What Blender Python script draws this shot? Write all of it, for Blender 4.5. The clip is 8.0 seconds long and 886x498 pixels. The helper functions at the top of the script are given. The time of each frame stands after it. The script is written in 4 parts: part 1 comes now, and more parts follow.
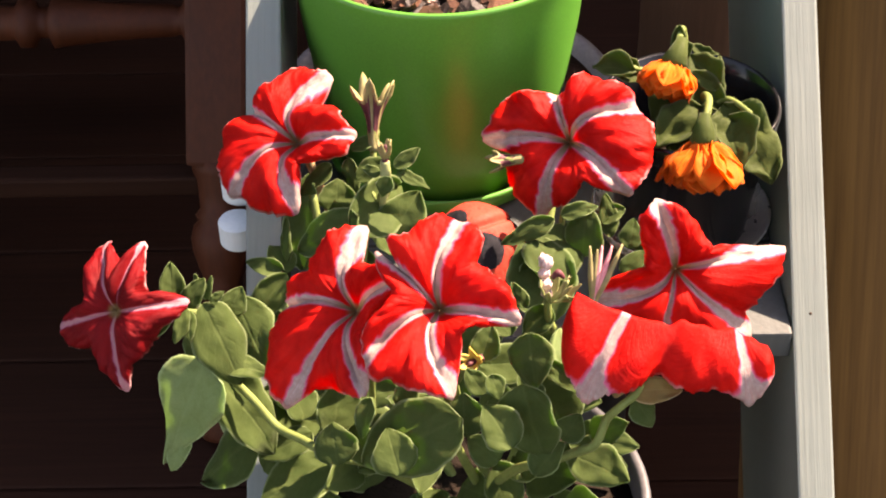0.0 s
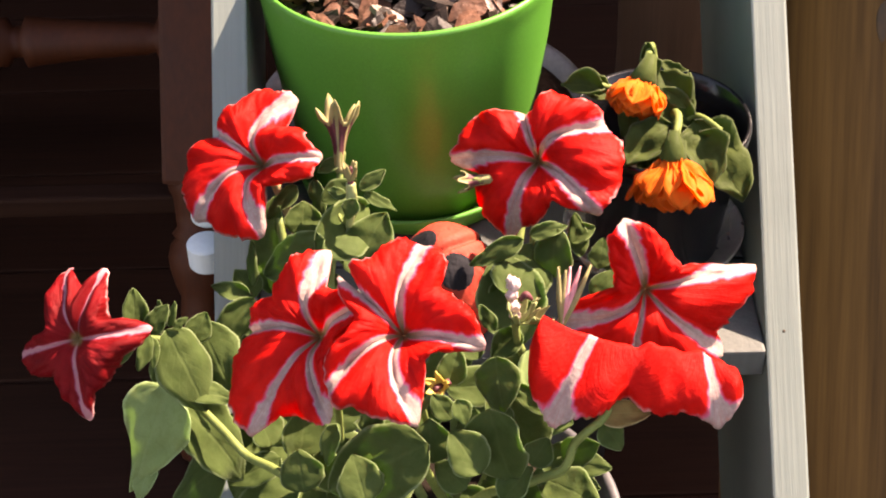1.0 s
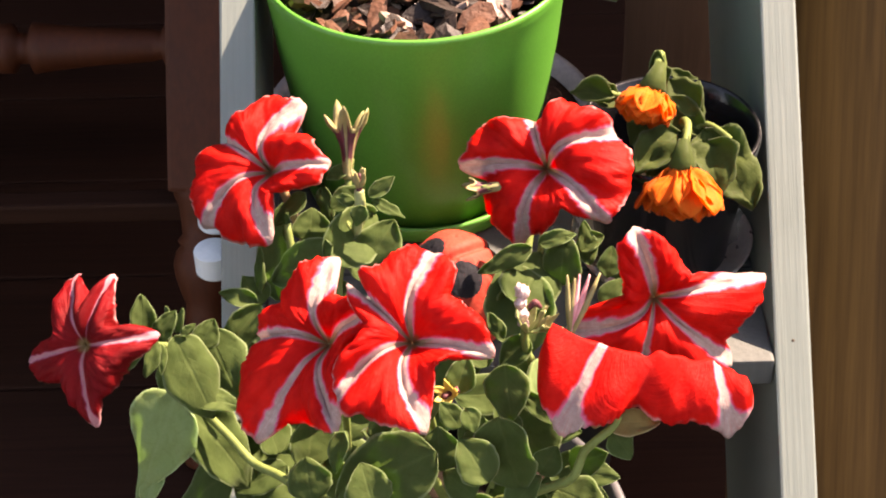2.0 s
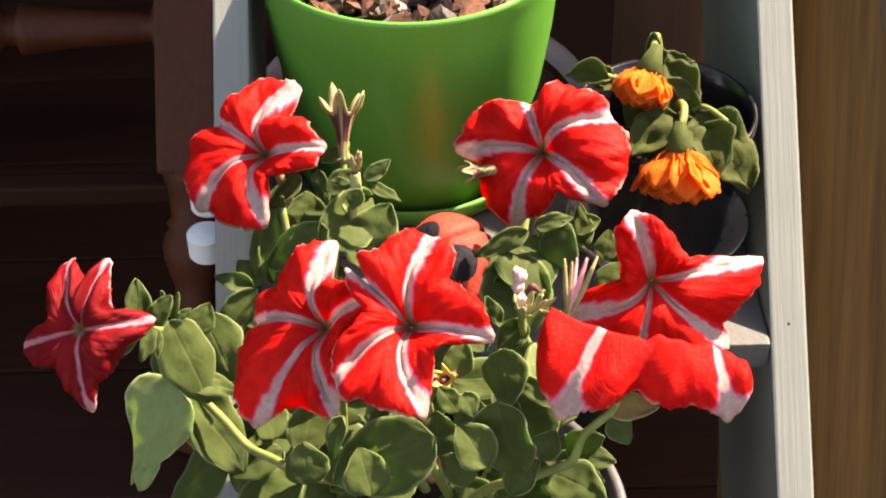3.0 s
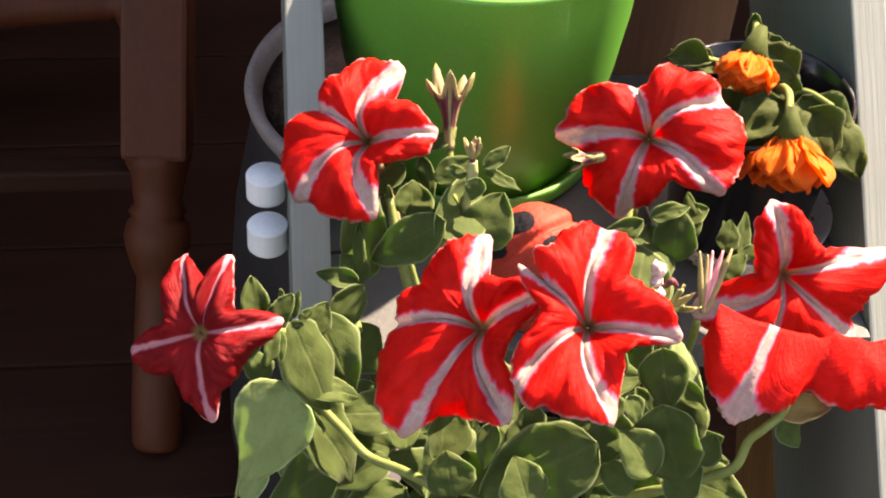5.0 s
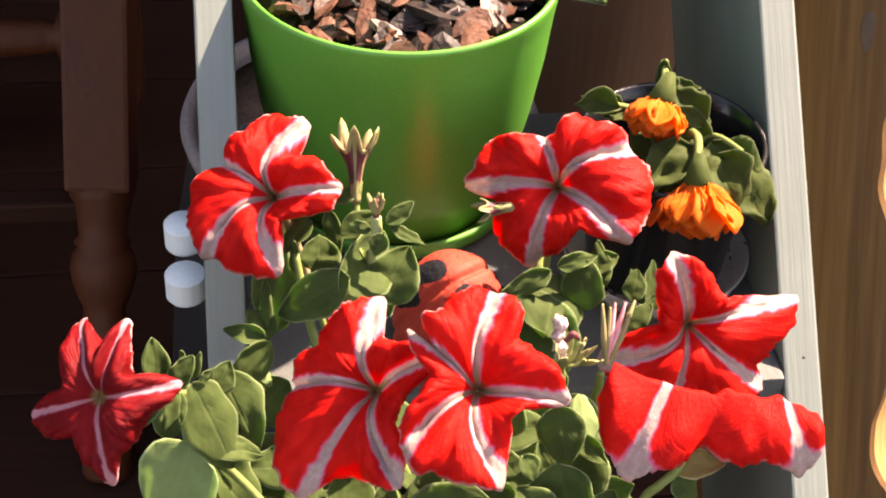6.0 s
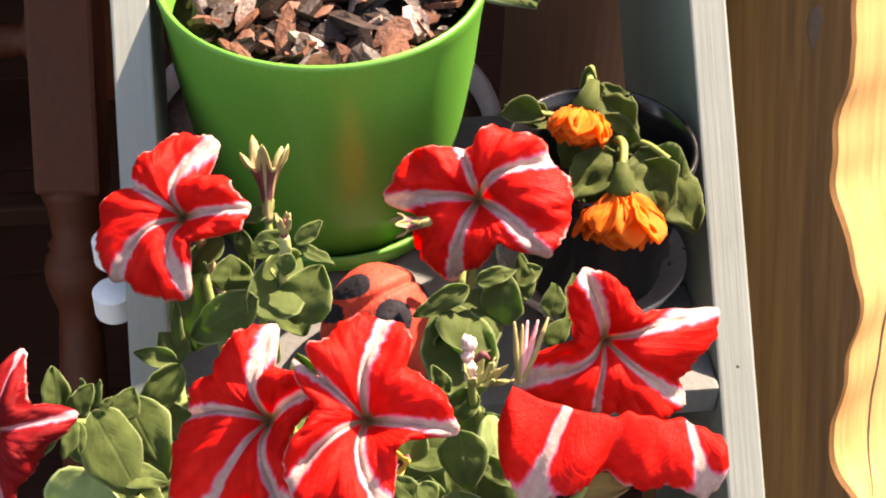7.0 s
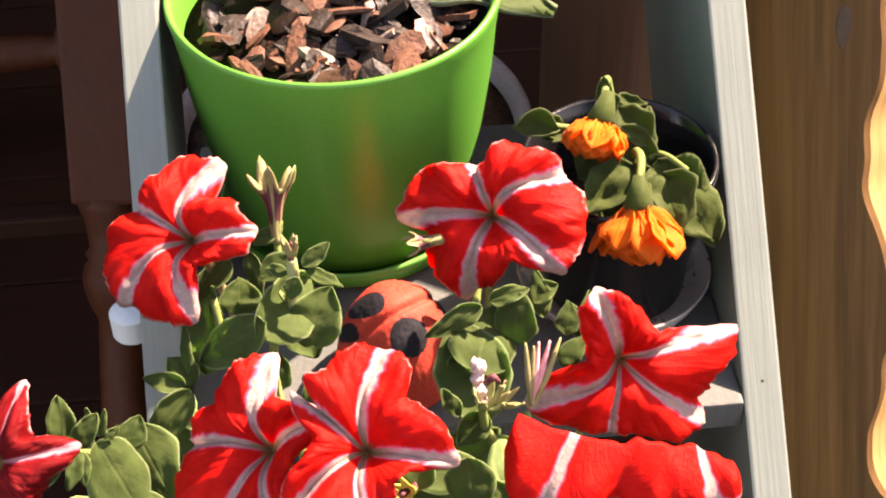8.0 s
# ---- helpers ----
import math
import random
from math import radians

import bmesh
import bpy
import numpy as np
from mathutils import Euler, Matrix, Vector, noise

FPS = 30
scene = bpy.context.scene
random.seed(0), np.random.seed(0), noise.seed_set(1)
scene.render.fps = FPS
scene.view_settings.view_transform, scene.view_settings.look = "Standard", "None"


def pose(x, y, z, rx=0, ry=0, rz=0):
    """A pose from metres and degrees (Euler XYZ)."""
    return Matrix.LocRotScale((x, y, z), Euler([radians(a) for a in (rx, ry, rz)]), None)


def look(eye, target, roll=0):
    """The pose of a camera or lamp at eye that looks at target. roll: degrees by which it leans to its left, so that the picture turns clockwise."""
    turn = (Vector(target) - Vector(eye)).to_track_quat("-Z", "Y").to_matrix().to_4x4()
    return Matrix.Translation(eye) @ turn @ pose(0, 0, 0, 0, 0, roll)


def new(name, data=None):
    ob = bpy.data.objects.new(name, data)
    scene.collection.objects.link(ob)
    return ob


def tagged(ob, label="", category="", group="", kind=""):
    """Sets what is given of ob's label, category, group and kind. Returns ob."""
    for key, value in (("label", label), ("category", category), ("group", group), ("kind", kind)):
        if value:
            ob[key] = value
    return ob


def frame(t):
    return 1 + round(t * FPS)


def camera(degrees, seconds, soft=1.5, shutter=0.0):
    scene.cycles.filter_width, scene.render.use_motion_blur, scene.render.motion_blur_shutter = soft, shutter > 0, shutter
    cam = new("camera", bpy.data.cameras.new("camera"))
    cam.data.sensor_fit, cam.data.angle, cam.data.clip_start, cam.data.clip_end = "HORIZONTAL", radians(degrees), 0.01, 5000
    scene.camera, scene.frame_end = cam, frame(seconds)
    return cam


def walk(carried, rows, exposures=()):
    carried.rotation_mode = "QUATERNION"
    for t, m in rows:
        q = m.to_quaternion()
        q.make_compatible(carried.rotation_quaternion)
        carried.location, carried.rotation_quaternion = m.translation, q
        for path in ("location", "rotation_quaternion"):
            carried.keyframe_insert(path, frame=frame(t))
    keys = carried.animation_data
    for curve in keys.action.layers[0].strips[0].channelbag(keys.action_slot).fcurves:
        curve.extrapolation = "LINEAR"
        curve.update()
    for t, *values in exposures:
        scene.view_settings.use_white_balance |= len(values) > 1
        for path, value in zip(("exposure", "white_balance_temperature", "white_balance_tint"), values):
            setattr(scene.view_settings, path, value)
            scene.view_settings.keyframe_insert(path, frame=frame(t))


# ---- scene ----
cam = camera(30.0, 8.0, 2.0)
PATH = [
    (0, (-0.0085, -0.0104, 0.9903), (-0.0187, 0.7503, 0.3412), -1.36),
    (0.2, (-0.0067, -0.0084, 0.9918), (-0.0190, 0.7527, 0.3433), -1.57),
    (0.5, (-0.0043, -0.0069, 0.9914), (-0.0172, 0.7540, 0.3425), -1.63),
    (0.7, (-0.0005, -0.0050, 0.9927), (-0.0110, 0.7564, 0.3444), -1.74),
    (1, (0.0014, -0.0016, 0.9896), (-0.0034, 0.7625, 0.3446), -1.72),
    (1.2, (0.0004, 0.0000, 0.9905), (0.0006, 0.7643, 0.3455), -1.42),
    (1.5, (0.0000, 0.0000, 0.9900), (0.0000, 0.7660, 0.3472), -1.43),
    (1.7, (-0.0005, -0.0003, 0.9907), (-0.0043, 0.7662, 0.3485), -1.57),
    (2, (-0.0011, -0.0003, 0.9876), (-0.0073, 0.7675, 0.3469), -1.55),
    (3.3, (-0.0129, 0.0066, 0.9863), (0.0029, 0.7656, 0.3354), -0.58),
    (3.5, (-0.0224, 0.0120, 0.9854), (0.0091, 0.7707, 0.3347), -0.12),
    (3.7, (-0.0376, 0.0155, 0.9790), (0.0027, 0.7778, 0.3331), 0.64),
    (4, (-0.0645, 0.0228, 0.9756), (-0.0129, 0.7820, 0.3268), 1.73),
    (4.2, (-0.0825, 0.0287, 0.9709), (-0.0218, 0.7848, 0.3192), 2.16),
    (5.3, (-0.1217, 0.0457, 0.9590), (-0.0017, 0.7912, 0.3034), 3.75),
    (5.5, (-0.1192, 0.0457, 0.9601), (0.0046, 0.7923, 0.3064), 3.43),
    (5.8, (-0.1015, 0.0505, 0.9712), (0.0222, 0.7964, 0.3168), 3.09),
    (6, (-0.0874, 0.0527, 0.9801), (0.0286, 0.7980, 0.3235), 3.39),
    (6.2, (-0.0765, 0.0566, 0.9857), (0.0295, 0.7925, 0.3169), 3.23),
    (6.5, (-0.0542, 0.0631, 0.9920), (0.0412, 0.7998, 0.3226), 1.71),
    (6.7, (-0.0429, 0.0629, 0.9900), (0.0562, 0.8028, 0.3246), 1.49),
    (7, (-0.0358, 0.0661, 0.9880), (0.0540, 0.8031, 0.3181), 1.12),
    (7.2, (-0.0319, 0.0701, 0.9883), (0.0469, 0.8039, 0.3135), 0.31),
    (7.5, (-0.0208, 0.0760, 0.9931), (0.0285, 0.8027, 0.3080), -1.59),
    (7.7, (-0.0149, 0.0809, 0.9980), (0.0338, 0.8057, 0.3107), -1.66),
    (8, (-0.0126, 0.0806, 0.9902), (0.0362, 0.8158, 0.3141), -1.91),
]
walk(cam, [(t, look(eye, target, roll)) for t, eye, target, roll in PATH], [(0.0, 2.51, 9300, 29), (4.2, 2.53, 9300, 29), (5.4, 2.69, 9300, 29), (6.5, 2.64, 9300, 29), (8.0, 2.69, 9300, 29)])

# ------------------------------------------------------------------ light
world = bpy.data.worlds.new("world")
scene.world = world
world.use_nodes = True
wn = world.node_tree.nodes
sky = wn.new("ShaderNodeTexSky")
sky.sky_type = "NISHITA"
sky.sun_disc = False
SUN_TO = Vector((0.59, 0.37, 0.72)).normalized()
sky.sun_elevation = math.asin(SUN_TO.z)
sky.sun_rotation = math.atan2(SUN_TO.x, SUN_TO.y)
world.node_tree.links.new(sky.outputs[0], wn["Background"].inputs[0])
wn["Background"].inputs[1].default_value = 0.10
sun_data = bpy.data.lights.new("sun", "SUN")
sun_data.energy = 4.7
sun_data.angle = radians(0.9)
sun_data.color = (1.0, 0.97, 0.93)
sun = new("sun", sun_data)
sun.matrix_world = look(SUN_TO * 5, (0, 0, 0))


# ------------------------------------------------------------------ materials
def node_mat(name):
    m = bpy.data.materials.new(name)
    m.use_nodes = True
    nt = m.node_tree
    return m, nt, nt.nodes, nt.links, nt.nodes["Principled BSDF"]


def coords(nt, scale=(1, 1, 1), source="Object"):
    tc = nt.nodes.new("ShaderNodeTexCoord")
    mp = nt.nodes.new("ShaderNodeMapping")
    mp.inputs["Scale"].default_value = scale
    nt.links.new(tc.outputs[source], mp.inputs[0])
    return mp.outputs[0]


def noise_tex(nt, vec, scale, detail=5, rough=0.6, dist=0.0):
    n = nt.nodes.new("ShaderNodeTexNoise")
    n.inputs["Scale"].default_value = scale
    n.inputs["Detail"].default_value = detail
    n.inputs["Roughness"].default_value = rough
    n.inputs["Distortion"].default_value = dist
    nt.links.new(vec, n.inputs["Vector"])
    return n.outputs[0]


def ramp(nt, fac, stops):
    r = nt.nodes.new("ShaderNodeValToRGB")
    while len(r.color_ramp.elements) < len(stops):
        r.color_ramp.elements.new(0.5)
    for e, (p, c) in zip(r.color_ramp.elements, stops):
        e.position, e.color = p, (*c, 1) if len(c) == 3 else c
    nt.links.new(fac, r.inputs[0])
    return r.outputs[0]


def grey(nt, fac, lo, hi, a=0.0, b=1.0):
    m = nt.nodes.new("ShaderNodeMapRange")
    m.interpolation_type = "SMOOTHSTEP"
    for i, v in enumerate((lo, hi, a, b)):
        m.inputs[i + 1].default_value = v
    nt.links.new(fac, m.inputs[0])
    return m.outputs[0]


def mix(nt, fac, a, b, kind="MIX"):
    m = nt.nodes.new("ShaderNodeMix")
    m.data_type = "RGBA"
    m.blend_type = kind
    for sock, v in ((0, fac), (6, a), (7, b)):
        if isinstance(v, (int, float)):
            m.inputs[sock].default_value = v
        elif isinstance(v, tuple):
            m.inputs[sock].default_value = (*v, 1)
        else:
            nt.links.new(v, m.inputs[sock])
    return m.outputs[2]


def calc(nt, op, a, b=0.0):
    m = nt.nodes.new("ShaderNodeMath")
    m.operation = op
    for i, v in enumerate((a, b)):
        if isinstance(v, (int, float)):
            m.inputs[i].default_value = v
        else:
            nt.links.new(v, m.inputs[i])
    return m.outputs[0]


def bump(nt, bsdf, height, strength=0.3, dist=0.001):
    b = nt.nodes.new("ShaderNodeBump")
    b.inputs["Strength"].default_value = strength
    b.inputs["Distance"].default_value = dist
    nt.links.new(height, b.inputs["Height"])
    nt.links.new(b.outputs[0], bsdf.inputs["Normal"])


def plain_mat(name, a, b, scale=60, rough=0.5, rough2=None, bump_scale=300, bump_strength=0.2, stretch=(1, 1, 1), spec=0.5, transmit=0.0, coat=0.0, metal=0.0):
    m, nt, nodes, links, p = node_mat(name)
    v = coords(nt, stretch)
    big, fine = noise_tex(nt, v, scale), noise_tex(nt, v, bump_scale, 4)
    col = ramp(nt, big, [(0.3, a), (0.7, b)])
    col = mix(nt, 0.35, col, ramp(nt, fine, [(0.3, tuple(c * 0.7 for c in a)), (0.7, tuple(min(1, c * 1.2) for c in b))]))
    links.new(col, p.inputs["Base Color"])
    links.new(grey(nt, big, 0.3, 0.7, rough, rough2 if rough2 is not None else rough + 0.12), p.inputs["Roughness"])
    p.inputs["Specular IOR Level"].default_value = spec
    p.inputs["Coat Weight"].default_value = coat
    p.inputs["Metallic"].default_value = metal
    bump(nt, p, fine, bump_strength)
    return m


def thin_mat(name, p, nt, col, amount):
    """Lets light pass through a thin leaf or petal."""
    out = [n for n in nt.nodes if n.type == "OUTPUT_MATERIAL"][0]
    tr = nt.nodes.new("ShaderNodeBsdfTranslucent")
    nt.links.new(col, tr.inputs[0])
    mx = nt.nodes.new("ShaderNodeMixShader")
    mx.inputs[0].default_value = amount
    nt.links.new(p.outputs[0], mx.inputs[1])
    nt.links.new(tr.outputs[0], mx.inputs[2])
    nt.links.new(mx.outputs[0], out.inputs[0])


def petal_mat(name, red_a=(0.56, 0.009, 0.007), red_b=(0.78, 0.020, 0.013), thin=0.42, pale=1.0):
    """Red petal with a white rib stripe that widens outwards; UV.x runs from rib to rib, UV.y from throat to rim."""
    m, nt, nodes, links, p = node_mat(name)
    uv = nodes.new("ShaderNodeUVMap").outputs[0]
    sep = nodes.new("ShaderNodeSeparateXYZ")
    links.new(uv, sep.inputs[0])
    u, v = sep.outputs[0], sep.outputs[1]
    ob = coords(nt)
    wob = noise_tex(nt, ob, 260, 4)
    sway = noise_tex(nt, coords(nt, (0.9, 3, 1), "UV"), 2.0, 2)
    u = calc(nt, "ADD", u, calc(nt, "MULTIPLY", calc(nt, "SUBTRACT", sway, 0.5), 0.12))
    across = calc(nt, "ADD", calc(nt, "ABSOLUTE", u), calc(nt, "MULTIPLY", calc(nt, "SUBTRACT", wob, 0.5), 0.022))
    edge = ramp(nt, v, [(0.0, (0.3,) * 3), (0.14, (0.20,) * 3), (0.35, (0.118,) * 3), (0.65, (0.086,) * 3), (1.0, (0.064,) * 3)])
    rel = calc(nt, "DIVIDE", across, edge)
    white = grey(nt, rel, 0.84, 1.02, 1.0, 0.0)
    pink = grey(nt, rel, 0.9, 1.38, 1.0, 0.0)
    blot = noise_tex(nt, ob, 90, 3)
    red = ramp(nt, blot, [(0.3, red_a), (0.7, red_b)])
    streak = noise_tex(nt, coords(nt, (1, 1, 1), "UV"), 6, 2)
    red = mix(nt, grey(nt, streak, 0.45, 0.75, 0, 0.35), red, tuple(0.85 * c for c in red_a))
    wcol = ramp(nt, noise_tex(nt, ob, 420, 3), [(0.3, (0.42, 0.30, 0.27)), (0.7, (0.55, 0.43, 0.39))])
    # fine veins along the rib
    mul = nodes.new("ShaderNodeMapping")
    mul.inputs["Scale"].default_value = (60, 3, 1)
    links.new(uv, mul.inputs[0])
    veins = noise_tex(nt, mul.outputs[0], 1.0, 2)
    wcol = mix(nt, grey(nt, veins, 0.48, 0.62, 0, 0.7), wcol, (0.50, 0.29, 0.27))
    throat = grey(nt, v, 0.05, 0.28, 1.0, 0.0)
    wcol = mix(nt, calc(nt, "MULTIPLY", throat, 0.8), wcol, (0.22, 0.17, 0.06))
    col = mix(nt, calc(nt, "MULTIPLY", pink, 0.9 * pale), red, (0.76, 0.20, 0.34))
    col = mix(nt, calc(nt, "MULTIPLY", white, pale), col, wcol)
    col = mix(nt, grey(nt, v, 0.03, 0.09, 0.85, 0.0), col, (0.17, 0.125, 0.05))
    # thin pale fringe along the rim, broken up
    fringe = calc(nt, "MULTIPLY", grey(nt, v, 0.965, 0.995, 0.0, 0.8), grey(nt, noise_tex(nt, ob, 110, 2), 0.42, 0.6, 0.0, 1.0))
    col = mix(nt, fringe, col, (0.74, 0.40, 0.40))
    links.new(col, p.inputs["Base Color"])
    p.inputs["Roughness"].default_value = 0.55
    p.inputs["Specular IOR Level"].default_value = 0.1
    p.inputs["Sheen Weight"].default_value = 0.0
    crease = nodes.new("ShaderNodeMapping")
    crease.inputs["Scale"].default_value = (16, 2.2, 1)
    links.new(uv, crease.inputs[0])
    folds = noise_tex(nt, crease.outputs[0], 1.0, 3, 0.55, 0.4)
    bump(nt, p, calc(nt, "ADD", calc(nt, "MULTIPLY", folds, 1.2), calc(nt, "ADD", noise_tex(nt, ob, 500, 3), calc(nt, "MULTIPLY", veins, 0.8))), 0.5, 0.0009)
    thin_mat(name, p, nt, col, thin)
    return m


def leaf_mat(name, a, b, vein, rough=0.6, amount=0.58, glow=(0.165, 0.345, 0.055), hairs=0.45):
    m, nt, nodes, links, p = node_mat(name)
    uv = nodes.new("ShaderNodeUVMap").outputs[0]
    sep = nodes.new("ShaderNodeSeparateXYZ")
    links.new(uv, sep.inputs[0])
    u, v = sep.outputs[0], sep.outputs[1]
    ob = coords(nt)
    info = nodes.new("ShaderNodeObjectInfo")
    base = ramp(nt, noise_tex(nt, ob, 55, 4), [(0.3, a), (0.7, b)])
    patch = grey(nt, noise_tex(nt, ob, 160, 3, 0.6, 0.8), 0.42, 0.66, 0.0, 0.45)
    base = mix(nt, patch, base, tuple(c * f for c, f in zip(a, (0.72, 0.70, 0.60))))
    base = mix(nt, calc(nt, "MULTIPLY", info.outputs["Random"], 0.45), base, tuple(c * 0.62 for c in a))
    side = calc(nt, "SUBTRACT", calc(nt, "MULTIPLY", v, 7.0), calc(nt, "MULTIPLY", calc(nt, "ABSOLUTE", u), 3.2))
    rib = calc(nt, "ABSOLUTE", calc(nt, "SUBTRACT", calc(nt, "FRACT", side), 0.5))
    vv = calc(nt, "MAXIMUM", grey(nt, rib, 0.0, 0.14, 0.22, 0.0), grey(nt, calc(nt, "ABSOLUTE", u), 0.0, 0.10, 0.9, 0.0))
    col = mix(nt, calc(nt, "MULTIPLY", vv, 0.25), base, vein)
    fine = noise_tex(nt, ob, 900, 3)
    col = mix(nt, 0.09, col, ramp(nt, fine, [(0.35, tuple(c * 0.7 for c in a)), (0.7, tuple(min(1, c * 1.4) for c in b))]))
    # pale hairs along the margin
    margin = grey(nt, calc(nt, "ADD", calc(nt, "ABSOLUTE", u), calc(nt, "MULTIPLY", fine, 0.08)), 0.94, 1.02, 0.0, hairs)
    col = mix(nt, margin, col, tuple(min(1, c * 1.6 + 0.12) for c in vein))
    links.new(col, p.inputs["Base Color"])
    p.inputs["Roughness"].default_value = rough
    p.inputs["Specular IOR Level"].default_value = 0.07
    p.inputs["Sheen Weight"].default_value = 0.06
    p.inputs["Sheen Roughness"].default_value = 0.5
    puff = noise_tex(nt, ob, 210, 2)
    bump(nt, p, calc(nt, "ADD", calc(nt, "MULTIPLY", puff, 1.6), calc(nt, "SUBTRACT", calc(nt, "MULTIPLY", fine, 0.6), calc(nt, "MULTIPLY", vv, 0.9))), 0.28, 0.0010)
    thin_mat(name, p, nt, mix(nt, 0.5, col, glow), amount)
    return m


def wood_mat(name, dark, light, axis=2, scale=14, rough=0.45, coat=0.2, knots=False, grain=1.0):
    """Boards with grain lines along one axis of the object."""
    m, nt, nodes, links, p = node_mat(name)
    st = [scale, scale, scale]
    st[axis] = scale * 0.06
    v = coords(nt, tuple(st))
    band = noise_tex(nt, v, 1.0, 6, 0.62, 0.6)
    st2 = [220, 220, 220]
    st2[axis] = 7
    fine = noise_tex(nt, coords(nt, tuple(st2)), 1.0, 4)
    mid = tuple((a + b) / 2 for a, b in zip(dark, light))
    col = ramp(nt, band, [(0.25, dark), (0.5, mid), (0.72, light)])
    col = mix(nt, 0.4 * grain, col, ramp(nt, fine, [(0.3, dark), (0.7, light)]))
    if knots:
        vo = nodes.new("ShaderNodeTexVoronoi")
        vo.inputs["Scale"].default_value = 1.0
        st3 = [9, 9, 9]
        st3[axis] = 4.5
        links.new(coords(nt, tuple(st3)), vo.inputs["Vector"])
        col = mix(nt, grey(nt, vo.outputs["Distance"], 0.02, 0.12, 0.9, 0.0), col, tuple(c * 0.35 for c in dark))
    links.new(col, p.inputs["Base Color"])
    links.new(grey(nt, band, 0.2, 0.8, rough, rough + 0.15), p.inputs["Roughness"])
    p.inputs["Coat Weight"].default_value = coat
    p.inputs["Coat Roughness"].default_value = 0.25
    p.inputs["Specular IOR Level"].default_value = 0.2
    bump(nt, p, fine, 0.3, 0.0006)
    return m


def paint_mat(name, col_a, col_b, rough=0.5):
    """Painted timber: the grain shows faintly through the paint, with small marks."""
    m, nt, nodes, links, p = node_mat(name)
    fine = noise_tex(nt, coords(nt, (420, 420, 12)), 1.0, 4)
    big = noise_tex(nt, coords(nt), 18, 5)
    col = ramp(nt, big, [(0.3, col_a), (0.7, col_b)])
    col = mix(nt, 0.2, col, ramp(nt, fine, [(0.3, tuple(c * 0.76 for c in col_a)), (0.65, tuple(c * 1.06 for c in col_b))]))
    speck = noise_tex(nt, coords(nt), 130, 2)
    col = mix(nt, grey(nt, speck, 0.78, 0.82, 0, 0.8), col, (0.12, 0.11, 0.09))
    links.new(col, p.inputs["Base Color"])
    p.inputs["Roughness"].default_value = rough
    p.inputs["Specular IOR Level"].default_value = 0.3
    bump(nt, p, fine, 0.5, 0.0006)
    return m


M_PETAL = petal_mat("petunia petal")
# darker petal copy: the left bloom's shade is put into its colour
M_PETALSHADE = petal_mat("outer petal darkened for shade", (0.125, 0.003, 0.004), (0.21, 0.006, 0.008), 0.2, 0.42)
M_LEAF = leaf_mat("petunia leaf", (0.072, 0.116, 0.034), (0.126, 0.178, 0.058), (0.19, 0.25, 0.095))
M_STEM = plain_mat("green stem", (0.10, 0.14, 0.036), (0.16, 0.20, 0.058), 80, 0.6, spec=0.2)
M_BUD = plain_mat("faded bud", (0.15, 0.14, 0.045), (0.25, 0.21, 0.085), 160, 0.6)
M_WITHER = plain_mat("withered petal", (0.048, 0.005, 0.009), (0.105, 0.016, 0.022), 220, 0.6)
M_PINK = plain_mat("pink white bud", (0.42, 0.22, 0.23), (0.60, 0.48, 0.44), 260, 0.7)
M_TUBE = plain_mat("flower tube", (0.22, 0.12, 0.06), (0.30, 0.22, 0.10), 200, 0.6)
M_ORANGE = leaf_mat("orange petal", (0.80, 0.155, 0.016), (0.88, 0.21, 0.026), (0.72, 0.12, 0.010), 0.55, 0.45, (0.95, 0.28, 0.010), 0.0)
M_GREENPOT = plain_mat("green glazed plastic", (0.047, 0.215, 0.026), (0.059, 0.245, 0.031), 14, 0.38, 0.46, 900, 0.02, spec=0.35, coat=0.14)
M_BARK = plain_mat("bark chip", (0.024, 0.010, 0.006), (0.17, 0.073, 0.044), 60, 0.5, 0.7, 420, 0.8, spec=0.2)
M_CHAR = plain_mat("dark bark chip", (0.004, 0.003, 0.0025), (0.024, 0.014, 0.010), 60, 0.4, 0.6, 420, 0.8, spec=0.25)
M_PALE = plain_mat("pale bark chip", (0.12, 0.075, 0.055), (0.30, 0.22, 0.18), 90, 0.35, 0.5, 420, 0.8, spec=0.4)
M_SOIL = plain_mat("potting soil", (0.006, 0.0045, 0.0035), (0.024, 0.017, 0.012), 120, 0.85, 0.95, 500, 0.9, spec=0.05)
M_EARTH = plain_mat("brown dry soil", (0.05, 0.03, 0.02), (0.13, 0.08, 0.055), 60, 0.85, 0.95, 300, 0.9, spec=0.05)
M_PAINT = paint_mat("pale grey green paint", (0.138, 0.165, 0.146), (0.173, 0.202, 0.180))
# stand paint made darker: shade under the plants is in the slats' colour
M_SHELF = paint_mat("stand paint darkened for shade", (0.052, 0.057, 0.053), (0.082, 0.088, 0.081), 0.6)
M_KNOB = paint_mat("pale blue grey paint", (0.55, 0.62, 0.63), (0.66, 0.72, 0.72))
M_BLACKPOT = plain_mat("black plastic", (0.005, 0.005, 0.006), (0.009, 0.009, 0.010), 30, 0.14, 0.22, 700, 0.04, spec=0.4)
M_LADY = plain_mat("red painted clay", (0.34, 0.030, 0.018), (0.43, 0.048, 0.028), 60, 0.6, 0.75, 500, 0.25, spec=0.2)
M_SPOT = plain_mat("black painted clay", (0.009, 0.009, 0.011), (0.017, 0.016, 0.020), 80, 0.7, 0.8, 500, 0.25, spec=0.12)
M_CHAIR = wood_mat("red brown varnished wood", (0.027, 0.0062, 0.0020), (0.076, 0.0182, 0.0057), 2, 10, 0.5, 0.0)
